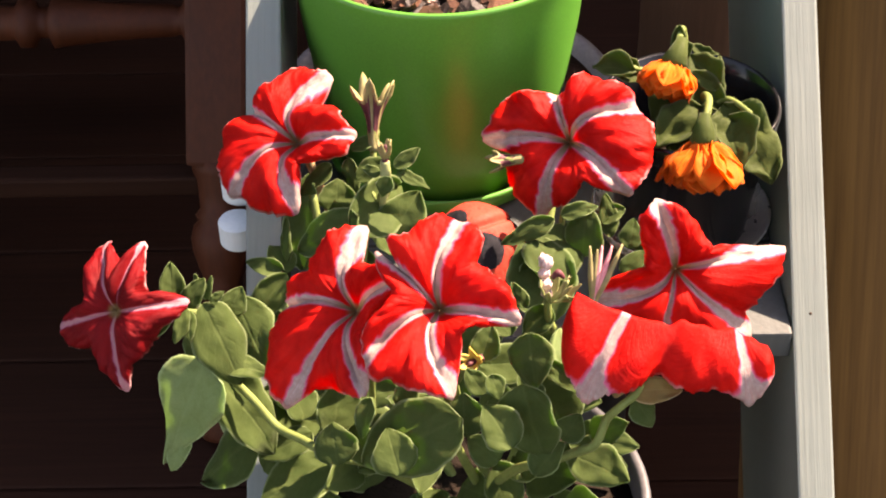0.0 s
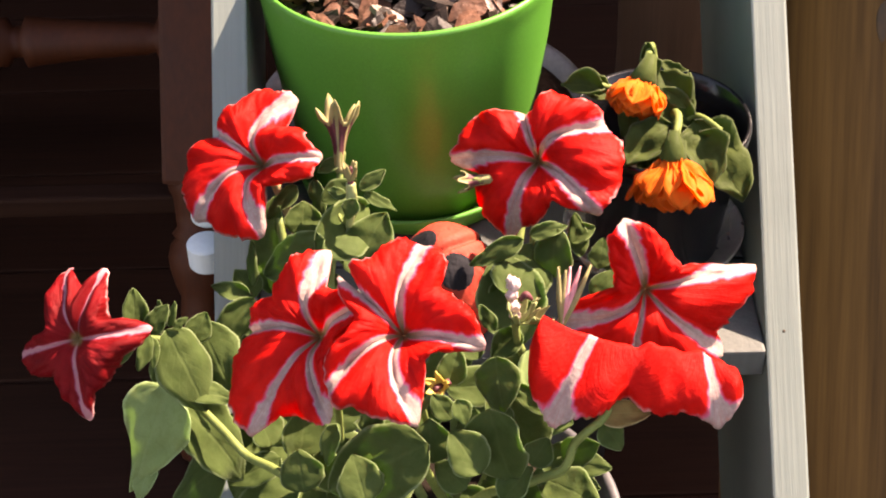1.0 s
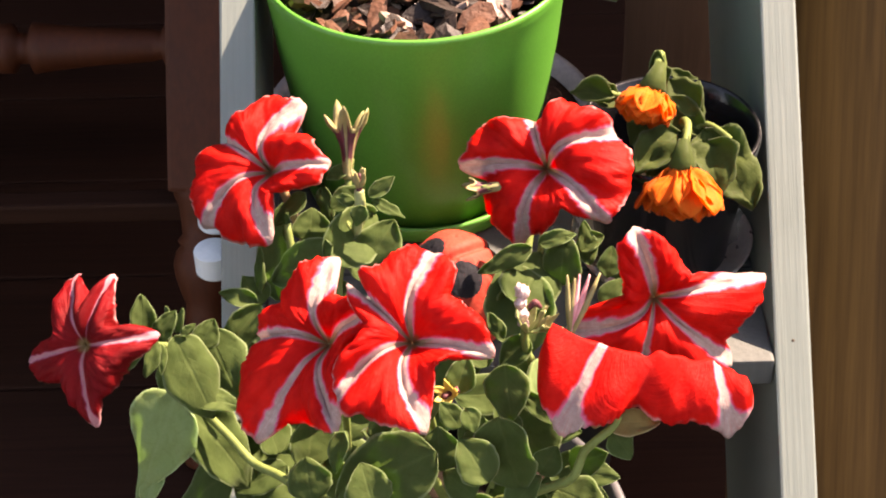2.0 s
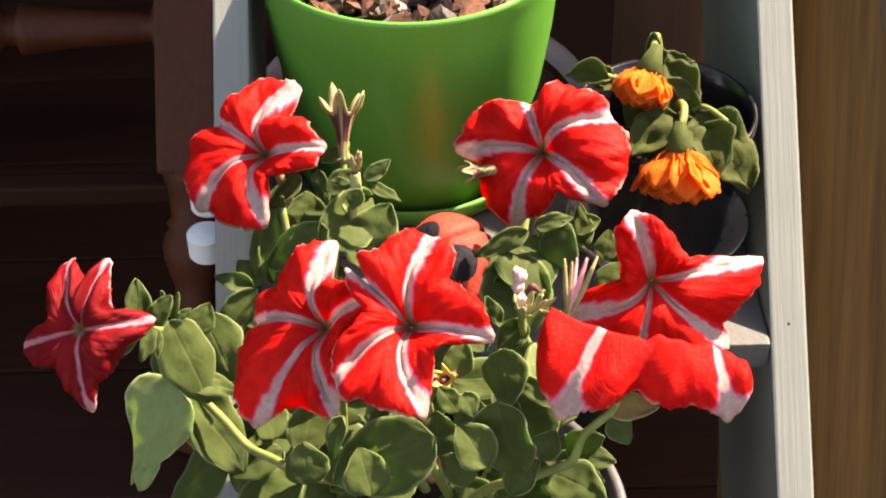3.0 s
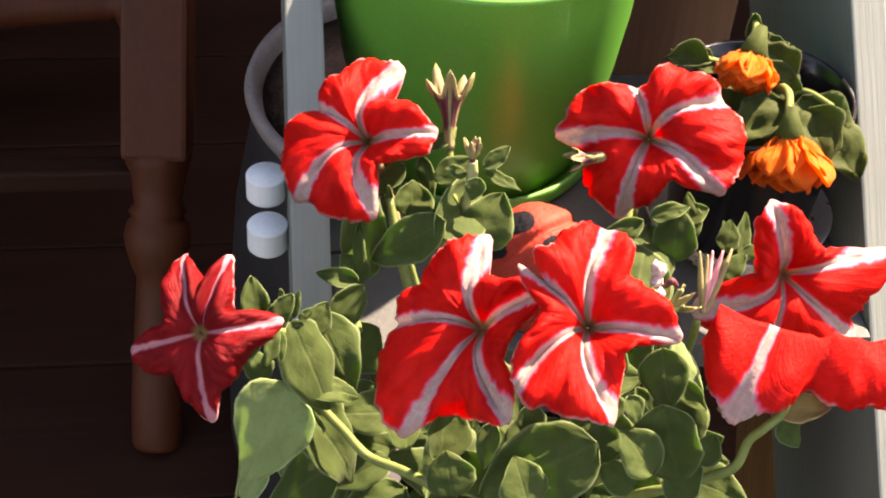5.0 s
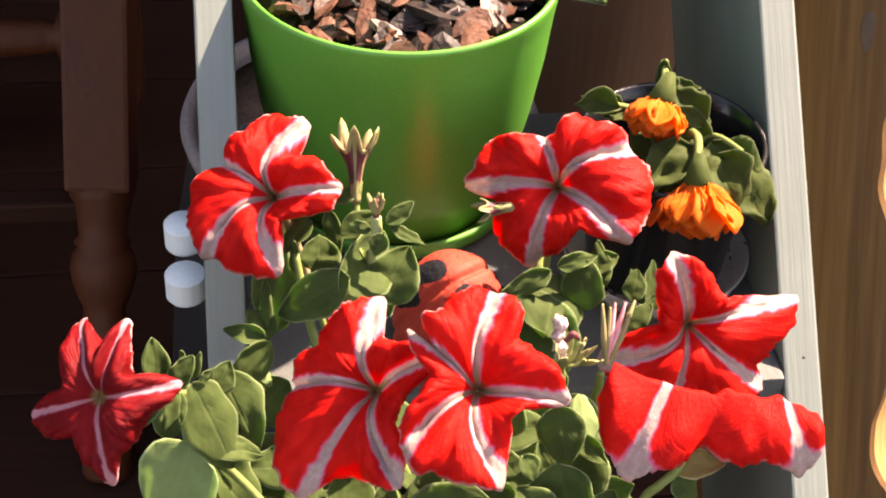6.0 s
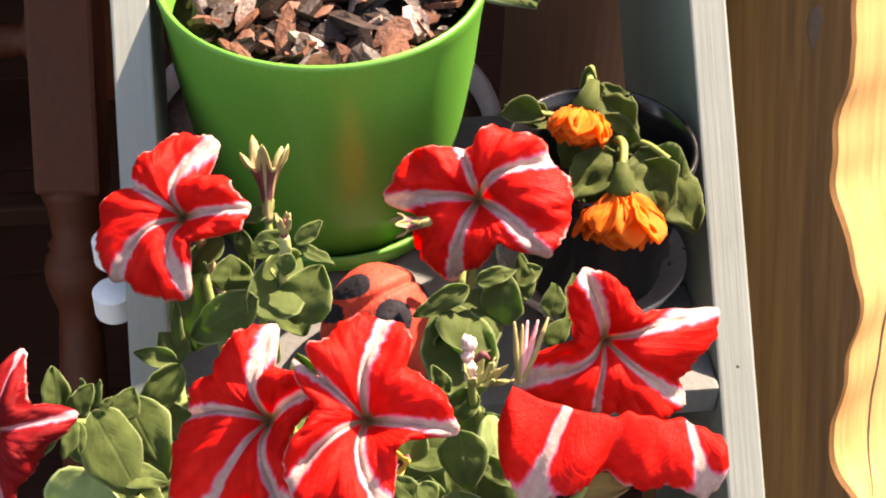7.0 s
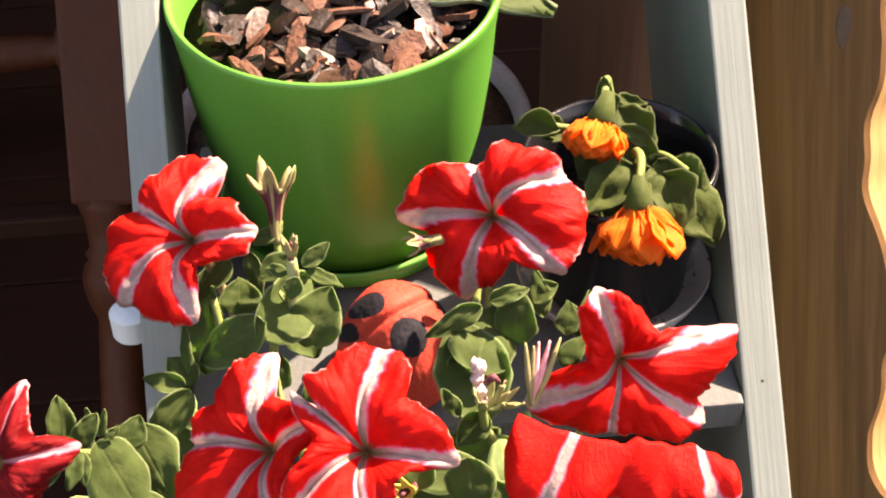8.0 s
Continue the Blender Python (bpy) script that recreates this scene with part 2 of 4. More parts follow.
M_PINE = wood_mat("honey pine", (0.030, 0.0125, 0.0038), (0.175, 0.090, 0.029), 2, 22, 0.65, 0.0)
# paler pine copy: the log's sun patch is painted into this colour
M_PINELIT = wood_mat("pine painted as sunlit", (0.24, 0.125, 0.042), (0.46, 0.29, 0.125), 2, 22, 0.65, 0.0)
M_KNOT = plain_mat("dark knot", (0.022, 0.012, 0.006), (0.065, 0.034, 0.016), 200, 0.6)
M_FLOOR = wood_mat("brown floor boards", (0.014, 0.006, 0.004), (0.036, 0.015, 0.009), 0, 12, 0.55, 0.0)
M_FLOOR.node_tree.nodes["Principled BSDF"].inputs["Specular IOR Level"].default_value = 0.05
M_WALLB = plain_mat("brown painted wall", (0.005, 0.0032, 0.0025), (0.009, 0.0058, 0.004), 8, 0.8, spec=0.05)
M_WHITEPOT = plain_mat("white glazed ceramic", (0.13, 0.112, 0.106), (0.20, 0.178, 0.168), 20, 0.35, 0.45, 300, 0.1)
# glaze far darker than the rim: the pot body's shade is painted in
M_POTSHADE = plain_mat("pot glaze darkened for shade", (0.012, 0.0115, 0.012), (0.021, 0.020, 0.021), 20, 0.5, 0.6, 300, 0.1, spec=0.2)
M_CALLEAF = leaf_mat("wilted leaf", (0.034, 0.052, 0.012), (0.066, 0.090, 0.022), (0.11, 0.14, 0.045), 0.6, 0.35, (0.16, 0.32, 0.03), 0.15)
M_ORCHID = leaf_mat("orchid leaf", (0.030, 0.050, 0.014), (0.055, 0.085, 0.024), (0.07, 0.10, 0.035), 0.6, 0.1)
# lighter leaf copy: sunlight painted into the colour of a few leaves
M_LEAFLIT = leaf_mat("petunia leaf lightened as sunlit", (0.24, 0.34, 0.13), (0.33, 0.45, 0.20), (0.40, 0.52, 0.25), 0.5, 0.55, (0.34, 0.50, 0.18))
M_LEAFOLD = leaf_mat("browning petunia leaf", (0.20, 0.14, 0.05), (0.28, 0.20, 0.07), (0.30, 0.24, 0.10), 0.6, 0.3, (0.30, 0.22, 0.05))
M_BUDG = plain_mat("green bud", (0.20, 0.24, 0.08), (0.30, 0.32, 0.13), 160, 0.6)
M_PINKB = plain_mat("pink bud", (0.45, 0.10, 0.13), (0.66, 0.34, 0.34), 260, 0.6)
M_YEL = plain_mat("yellow sepal", (0.45, 0.30, 0.04), (0.58, 0.40, 0.08), 200, 0.6)
M_POTM = plain_mat("grey plastic", (0.055, 0.054, 0.056), (0.085, 0.083, 0.086), 30, 0.45)
M_BATTEN = wood_mat("red brown post", (0.085, 0.040, 0.022), (0.17, 0.085, 0.048), 2, 12, 0.5, 0.1)


# ------------------------------------------------------------------ mesh helpers
def mesh_ob(name, bm, material, parent=None, label="", smooth=True):
    me = bpy.data.meshes.new(name)
    for f in bm.faces:
        f.smooth = smooth
    bm.to_mesh(me)
    bm.free()
    me.materials.append(material)
    ob = new(name, me)
    if parent is not None:
        ob.parent = parent
    if label:
        ob["label"] = label
    return ob


def part(name, bm, material, parent, label="", smooth=True):
    return mesh_ob(name, bm, material, parent, label, smooth)


def thing(name, place, label, category, group="", kind=""):
    ob = new(name)
    ob.location = place
    ob.empty_display_size = 0.02
    return tagged(ob, label, category, group, kind)


def box_bm(lo, hi, bevel=0.0, m=None):
    bm = bmesh.new()
    bmesh.ops.create_cube(bm, size=1)
    size = [b - a for a, b in zip(lo, hi)]
    mid = [(a + b) / 2 for a, b in zip(lo, hi)]
    for v in bm.verts:
        v.co = Vector([c * s + o for c, s, o in zip(v.co, size, mid)])
    if bevel:
        bmesh.ops.bevel(bm, geom=bm.edges[:], offset=bevel, segments=2, affect="EDGES", profile=0.6)
    if m is not None:
        bm.transform(m)
    return bm


def lathe_bm(profile, n=64, m=None, wobble=0.0, closed=False):
    """Turns a profile of (radius, height) round z."""
    bm = bmesh.new()
    rings = []
    for r, z in profile:
        ring = []
        for i in range(n):
            a = 2 * math.pi * i / n
            k = 1 + wobble * noise.noise(Vector((math.cos(a) * 2, math.sin(a) * 2, z * 40)))
            ring.append(bm.verts.new((r * k * math.cos(a), r * k * math.sin(a), z)))
        rings.append(ring)
    pairs = list(zip(rings, rings[1:])) + ([(rings[-1], rings[0])] if closed else [])
    for a, b in pairs:
        for i in range(n):
            j = (i + 1) % n
            bm.faces.new((a[i], a[j], b[j], b[i]))
    if not closed:
        if profile[0][0] > 1e-5:
            bm.faces.new(list(reversed(rings[0])))
        if profile[-1][0] > 1e-5:
            bm.faces.new(rings[-1])
    bmesh.ops.remove_doubles(bm, verts=bm.verts[:], dist=1e-6)
    bmesh.ops.recalc_face_normals(bm, faces=bm.faces[:])
    if m is not None:
        bm.transform(m)
    return bm


def tube_bm(points, radii, n=8, bm=None):
    """A round stem along points, radius by radius."""
    bm = bm or bmesh.new()
    pts = [Vector(p) for p in points]
    # smooth the run of points
    fine, rad = [], []
    for i in range(len(pts) - 1):
        p0, p1, p2, p3 = pts[max(i - 1, 0)], pts[i], pts[i + 1], pts[min(i + 2, len(pts) - 1)]
        for k in range(6):
            t = k / 6
            fine.append(0.5 * (2 * p1 + (p2 - p0) * t + (2 * p0 - 5 * p1 + 4 * p2 - p3) * t * t + (3 * p1 - p0 - 3 * p2 + p3) * t ** 3))
            rad.append(radii[i] * (1 - t) + radii[i + 1] * t)
    fine.append(pts[-1])
    rad.append(radii[-1])
    rings, side = [], None
    for i, p in enumerate(fine):
        d = (fine[min(i + 1, len(fine) - 1)] - fine[max(i - 1, 0)]).normalized()
        if side is None:
            side = d.orthogonal().normalized()
        side = (side - d * side.dot(d)).normalized()
        up = d.cross(side)
        rings.append([bm.verts.new(p + rad[i] * (math.cos(2 * math.pi * k / n) * side + math.sin(2 * math.pi * k / n) * up)) for k in range(n)])
    for a, b in zip(rings, rings[1:]):
        for k in range(n):
            bm.faces.new((a[k], a[(k + 1) % n], b[(k + 1) % n], b[k]))
    bm.faces.new(list(reversed(rings[0])))
    bm.faces.new(rings[-1])
    return bm


def frame_of(origin, normal, up=(0, 0, 1)):
    """A frame whose z is the normal and whose x lies level."""
    n = Vector(normal).normalized()
    e1 = Vector(up).cross(n).normalized()
    e2 = n.cross(e1)
    return Matrix(((e1.x, e2.x, n.x, origin[0]), (e1.y, e2.y, n.y, origin[1]), (e1.z, e2.z, n.z, origin[2]), (0, 0, 0, 1)))


def ring_value(knots, a):
    """Smooth periodic curve through (angle, value) knots, angles in degrees and rising."""
    n = len(knots)
    for i in range(n):
        a0, v0 = knots[i]
        a1, v1 = knots[(i + 1) % n]
        span = (a1 - a0) % 360
        off = (a - a0) % 360
        if off <= span:
            t = off / span if span else 0
            vm, vp = knots[i - 1][1], knots[(i + 2) % n][1]
            s = 0.5
            m0, m1 = s * (v1 - vm), s * (vp - v0)
            m0, m1 = 0.6 * m0, 0.6 * m1
            return (2 * t ** 3 - 3 * t * t + 1) * v0 + (t ** 3 - 2 * t * t + t) * m0 + (-2 * t ** 3 + 3 * t * t) * v1 + (t ** 3 - t * t) * m1
    return knots[0][1]


def between(ribs, a):
    """The two ribs round an angle, and how far it lies from the first to the second."""
    n = len(ribs)
    for k in range(n):
        r0, r1 = ribs[k], ribs[(k + 1) % n]
        span, off = (r1[0] - r0[0]) % 360, (a - r0[0]) % 360
        if off <= span:
            return r0, r1, off / span
    return ribs[0], ribs[0], 0.0


def corolla_bm(tips, lobes, seed, throat=0.010, ruffle=0.0030, curve=1.6, na=180, nr=22, stripe=1.0, mouth=0.19):
    """The five joined petals of a petunia. tips: (angle, reach, lift, curl) of the rib ends, in degrees and millimetres;
    lobes: (angle, reach) of the rim between them. curl turns the inner part of a rib."""
    rnd = random.Random(seed)
    ph = rnd.uniform(0, 100)
    ribs = sorted((a % 360, r / 1000, h / 1000, c) for a, r, h, c in tips)
    knots = sorted([(a, r) for a, r, _, _ in ribs] + [(a % 360, r / 1000) for a, r in lobes])
    bm = bmesh.new()
    lay = bm.loops.layers.uv.new("UVMap")
    grid, us = [], []
    for i in range(na):
        a = 360 * i / na
        reach = ring_value(knots, a)
        r0, r1, t = between(ribs, a)
        sm = t * t * (3 - 2 * t)
        lift, curl = r0[2] + (r1[2] - r0[2]) * sm, r0[3] + (r1[3] - r0[3]) * sm
        u = t if t < 0.5 else t - 1
        us.append(u)
        edge = 1 + 0.030 * noise.noise(Vector((math.cos(radians(a)) * 9, math.sin(radians(a)) * 9, ph))) + 0.026 * noise.noise(Vector((math.cos(radians(a)) * 26, math.sin(radians(a)) * 26, ph)))
        fold = abs(math.sin(math.pi * t)) ** 0.75
        col = []
        for j in range(nr + 1):
            v = j / nr
            k = 0.05 + 0.95 * v ** 0.92 if v > 0.1 else (0.05 + 0.95 * 0.1 ** 0.92) * (0.1 + 9 * v)
            even = 0.028 * k
            rr = (reach * edge * k) * v + even * (1 - v)
            aa = radians(a + 1.7 * curl * (1 - v) ** 1.3)
            d = Vector((math.cos(aa), math.sin(aa), 0))
            h = lift * v ** curve - throat * math.exp(-(v / mouth) ** 1.4)
            h += (0.0088 * fold - 0.0030) * math.sin(math.pi * min(1, 0.12 + 0.62 * v)) * v ** 0.6
            h -= 0.0072 * v ** 5 * (2 * abs(u)) ** 3
            wob = noise.noise(Vector((d.x * 2.6 + ph, d.y * 2.6, v * 1.3)))
            wob2 = noise.noise(Vector((d.x * 8 + ph, d.y * 8, v * 4)))
            wob3 = noise.noise(Vector((d.x * 22 + ph, d.y * 22, v * 3)))
            h += ruffle * v ** 1.6 * wob * 2.4 + 0.0016 * v * wob2 + 0.0019 * v ** 4 * wob3
            if v > 0.88:
                h -= (0.0022 + 0.0018 * wob2) * ((v - 0.88) / 0.12) ** 2
            col.append(bm.verts.new((rr * d.x, rr * d.y, h)))
        grid.append(col)
    for i in range(na):
        k = (i + 1) % na
        for j in range(nr):
            f = bm.faces.new((grid[i][j], grid[k][j], grid[k][j + 1], grid[i][j + 1]))
            ua, ub = us[i], us[k]
            if ua - ub > 0.5:
                ub += 1
            if ub - ua > 0.5:
                ua += 1
            for lp, (uu, vv) in zip(f.loops, ((ua, j), (ub, j), (ub, j + 1), (ua, j + 1))):
                lp[lay].uv = (uu / stripe, vv / nr)
    return bm


def petunia_flower(plant, centre, normal, tips, gaps, seed, tube_to, throat=0.010, ruffle=0.0030, curve=1.6, label="", up=(0, 0, 1), stripe=1.0, mouth=0.19, material=None):
    m = frame_of(centre, normal, up)
    bm = corolla_bm(tips, gaps, seed, throat, ruffle, curve, stripe=stripe, mouth=mouth)
    bm.transform(m)
    fl = part("flower", bm, material or M_PETAL, plant, label)
    so = fl.modifiers.new("thick", "SOLIDIFY")
    so.thickness, so.offset = 0.0005, -1
    n = Vector(normal).normalized()
    c = Vector(centre)
    # the funnel behind the petals, the calyx and its stalk
    back = c - n * (throat * 1.5)
    to = Vector(tube_to)
    mid = back.lerp(to, 0.35) - n * 0.004
    part("tube", tube_bm([back, mid, mid.lerp(to, 0.3)], [0.0022, 0.0018, 0.0014], 10), M_TUBE, fl, "pale green flower tube")
    part("stalk", tube_bm([mid.lerp(to, 0.25), mid.lerp(to, 0.6), to], [0.0016, 0.0014, 0.0013], 8), M_STEM, fl)
    return fl


def leaf_bm(base, tip, width, facing, cup=0.12, bend=0.1, seed=0, nl=20, nw=8, blunt=0.75, taper=0.0):
    """An oval leaf from base to tip. facing: the way its upper side looks; cup lifts the margins, bend drops the tip."""
    b, t = Vector(base), Vector(tip)
    ax = t - b
    ln = ax.length
    ax.normalize()
    f = Vector(facing)
    f = (f - ax * f.dot(ax)).normalized()
    side = ax.cross(f)
    ph = seed * 1.7
    bm = bmesh.new()
    lay = bm.loops.layers.uv.new("UVMap")
    rows = []
    for i in range(nl + 1):
        v = i / nl
        half = 0.5 * width * (math.sin(math.pi * min(1, v ** blunt)) ** 0.72) if 0 < v < 1 else 0.0
        half = max(half * (1 - taper * v * v), 0.02 * width)
        edges = [1 + 0.17 * noise.noise(Vector((v * 2.4 + ph, q * 5, ph * 0.7))) + 0.07 * noise.noise(Vector((v * 8 + ph, q * 3, ph))) for q in (-1, 1)]
        row = []
        for k in range(nw + 1):
            u = 2 * k / nw - 1
            wav = (noise.noise(Vector((v * 3 + ph, u * 1.5, ph))) * 0.13 * abs(u) + 0.04 * noise.noise(Vector((v * 5, u * 3, ph * 2)))) * ln
            h = cup * half * u * u * 1.3 - bend * ln * v * v + bend * ln * v * 0.8 + wav
            row.append(bm.verts.new(b + ax * (ln * v) + side * (half * u * edges[0 if u < 0 else 1]) + f * h))
        rows.append(row)
    for i in range(nl):
        for k in range(nw):
            fc = bm.faces.new((rows[i][k], rows[i][k + 1], rows[i + 1][k + 1], rows[i + 1][k]))
            for lp, (a, c) in zip(fc.loops, ((i, k), (i, k + 1), (i + 1, k + 1), (i + 1, k))):
                lp[lay].uv = (2 * c / nw - 1, a / nl)
    return bm


def leaf(plant, base, tip, width, facing, material=None, cup=0.12, bend=0.1, seed=0, blunt=0.75, label="", taper=0.0):
    ob = part("leaf", leaf_bm(base, tip, width, facing, cup, bend, seed, blunt=blunt, taper=taper), material or M_LEAF, plant, label)
    so = ob.modifiers.new("thick", "SOLIDIFY")
    so.thickness, so.offset = 0.0003, -1
    return ob


# ------------------------------------------------------------------ the setting
def build_setting():
    fl = thing("floor", (0, 0, 0), "dark brown timber floor boards in shade", "floor", kind="structure")
    for i in range(26):
        y = -1.6 + i * 0.145
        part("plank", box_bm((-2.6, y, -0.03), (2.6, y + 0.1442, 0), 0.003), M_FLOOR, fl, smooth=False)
    part("subfloor", box_bm((-2.6, -1.6, -0.08), (2.6, 2.16, -0.034)), M_SOIL, fl, smooth=False)
    g = mesh_ob("ground", box_bm((-60, -60, -0.2), (60, 60, -0.09)), M_SOIL, smooth=False)
    tagged(g, "bare brown earth round the timber floor", "ground", kind="structure")
    # added out of view, tall enough to shade the floor and chair
    w = mesh_ob("shade_wall", box_bm((-2.6, 2.16, -0.08), (2.6, 2.28, 3.00)), M_WALLB, smooth=False)
    tagged(w, "unseen dark brown wall added to keep sun off floor and chair", "wall", kind="structure")
    e = mesh_ob("wall_east", box_bm((2.6, 0.95, -0.08), (2.72, 2.28, 3.00)), M_WALLB, smooth=False)
    tagged(e, "dark brown painted side wall", "wall", kind="structure")
    o = mesh_ob("wall_west", box_bm((-2.72, 0.95, -0.08), (-2.6, 2.28, 3.00)), M_WALLB, smooth=False)
    tagged(o, "dark brown painted side wall", "wall", kind="structure")


build_setting()

# ------------------------------------------------------------------ the plant stand
SLOPE = 44.0


def rail_frame(x):
    """Frame of a rail: z up along the slope, y into the depth, origin on the front face at the upper shelf."""
    return Matrix.Translation((x, 0.58, 0.508)) @ Euler((radians(-(90 - SLOPE)), 0, 0)).to_matrix().to_4x4()


def build_stand():
    st = thing("plant_stand", (0, 0.3, 0), "pale grey-green painted timber ladder plant stand", "plant stand")
    for x0, deep in ((-0.107, 0.078), (0.143, 0.150)):
        bm = box_bm((0, 0, -0.74), (0.0165, deep, 0.62), 0.0012)
        ob = part("side_rail", bm, M_PAINT, st, smooth=False)
        ob.matrix_local = Matrix.Translation((0, -0.3, 0)) @ rail_frame(x0)
    for p in ((0.147, 0.622, 0.5405), (0.150, 0.540, 0.479)):
        bm = lathe_bm([(0.0001, -0.0006), (0.0007, -0.0006), (0.0007, 0.0002), (0.0001, 0.0003)], 10, Matrix.Translation((0, -0.3, 0)) @ frame_of(p, (0, -0.695, 0.719)))
        part("nail_head", bm, M_KNOT, st, "small dark nail head")
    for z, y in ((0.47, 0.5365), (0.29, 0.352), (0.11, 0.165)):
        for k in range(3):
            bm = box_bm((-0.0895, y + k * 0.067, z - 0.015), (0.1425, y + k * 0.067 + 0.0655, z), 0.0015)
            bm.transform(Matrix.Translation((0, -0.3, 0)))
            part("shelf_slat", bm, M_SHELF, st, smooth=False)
    return st


STAND = build_stand()


def build_knobs(stand):
    for x, y, z in ((-0.1165, 0.609, 0.482), (-0.1165, 0.631, 0.493)):
        prof = [(0.0001, -0.013), (0.0085, -0.013), (0.0092, -0.012)]
        for k in range(7):
            prof += [(0.0092, -0.011 + k * 0.0015), (0.0089, -0.0102 + k * 0.0015)]
        prof += [(0.0092, -0.0006), (0.0088, 0.0), (0.0001, 0.0003)]
        part("knob", lathe_bm(prof, 40, Matrix.Translation((x, y - 0.3, z))), M_KNOB, stand, "pale grey ridged round knob")


build_knobs(STAND)


# ------------------------------------------------------------------ green pot with bark
def flake_bm(a, b, h, rnd):
    """A torn flake of bark: an uneven outline with a curled, split upper side."""
    bm = bmesh.new()
    n = 8
    curl = rnd.uniform(-0.35, 0.5)
    low, top, cap = [], [], []
    for k in range(n):
        q = 2 * math.pi * k / n
        e = rnd.uniform(0.72, 1.12)
        x, y = a * math.cos(q) * e, b * math.sin(q) * e
        c = curl * (y * y / b + 0.3 * x * x / a)
        low.append(bm.verts.new((x * 0.9, y * 0.9, c - h)))
        top.append(bm.verts.new((x, y, c + h * rnd.uniform(0.1, 0.6))))
        cap.append(bm.verts.new((x * 0.55, y * 0.5, c * 0.3 + h * rnd.uniform(0.6, 1.1))))
    for k in range(n):
        j = (k + 1) % n
        bm.faces.new((low[k], low[j], top[j], top[k]))
        bm.faces.new((top[k], top[j], cap[j], cap[k]))
    bm.faces.new(cap)
    bm.faces.new(list(reversed(low)))
    return bm


def build_green_pot():
    c = (-0.0162, 0.682, 0.470)
    pot = thing("flower_pot", c, "bright green glossy plastic pot filled with bark chips", "flower pot")
    h = 0.1258
    prof = [(0.0001, 0.004), (0.050, 0.004), (0.0522, 0.006), (0.0585, 0.030), (0.0640, 0.058), (0.0680, 0.086), (0.0702, h - 0.016),
            (0.0716, h - 0.007), (0.0726, h - 0.002), (0.0724, h), (0.0710, h + 0.0006), (0.0696, h - 0.001), (0.0680, h - 0.006), (0.062, 0.06), (0.05, 0.012), (0.0001, 0.011)]
    part("body", lathe_bm(prof, 96), M_GREENPOT, pot)
    part("saucer", lathe_bm([(0.0001, 0), (0.0565, 0), (0.0590, 0.002), (0.0612, 0.010), (0.0602, 0.0115), (0.0578, 0.010), (0.0545, 0.0035), (0.0001, 0.0035)], 80), M_GREENPOT, pot)
    part("soil", lathe_bm([(0.0001, 0.106), (0.03, 0.107), (0.0665, 0.105)], 48, wobble=0.0), M_SOIL, pot)
    rnd = random.Random(5)
    for i in range(230):
        a, r = rnd.uniform(0, 2 * math.pi), 0.059 * math.sqrt(rnd.uniform(0, 1))
        s = rnd.choice((0.004, 0.006, 0.008, 0.010, 0.012)) * rnd.uniform(0.8, 1.25)
        z = 0.1070 + rnd.uniform(0, 0.007) + 0.003 * (1 - r / 0.059)
        bm = flake_bm(s, s * rnd.uniform(0.35, 0.65), s * rnd.uniform(0.08, 0.2), rnd)
        bm.transform(Matrix.Translation((r * math.cos(a), r * math.sin(a), z)) @ Euler((rnd.uniform(-0.8, 0.8), rnd.uniform(-0.8, 0.8), rnd.uniform(0, 6.3))).to_matrix().to_4x4())
        part("bark_chip", bm, rnd.choice((M_BARK, M_BARK, M_BARK, M_CHAR, M_CHAR, M_CHAR, M_CHAR, M_CHAR, M_PALE)), pot, smooth=False)
    return pot


build_green_pot()


# ------------------------------------------------------------------ black pot, calendula
def build_black_pot():
    c = (0.0990, 0.6135, 0.470)
    pot = thing("flower_pot", c, "small glossy black plastic pot on a clear saucer", "flower pot")
    h = 0.076
    part("body", lathe_bm([(0.0001, 0.004), (0.030, 0.004), (0.0315, 0.006), (0.038, h - 0.014), (0.0405, h - 0.013), (0.0415, h - 0.002), (0.0408, h),
                           (0.0392, h - 0.001), (0.0375, h - 0.014), (0.031, 0.01), (0.0001, 0.009)], 72), M_BLACKPOT, pot)
    part("saucer", lathe_bm([(0.0001, 0.0), (0.036, 0.0), (0.0385, 0.002), (0.0435, 0.013), (0.0425, 0.0135), (0.0375, 0.004), (0.0001, 0.003)], 72), M_CLEAR, pot, "clear grey plastic saucer")
    part("soil", lathe_bm([(0.0001, h - 0.032), (0.02, h - 0.031), (0.0352, h - 0.034)], 40), M_SOIL, pot)
    return pot


M_CLEAR = plain_mat("hazy clear plastic", (0.74, 0.68, 0.58), (0.82, 0.77, 0.68), 30, 0.22, 0.32)
M_CLEAR.node_tree.nodes["Principled BSDF"].inputs["Transmission Weight"].default_value = 0.65
build_black_pot()


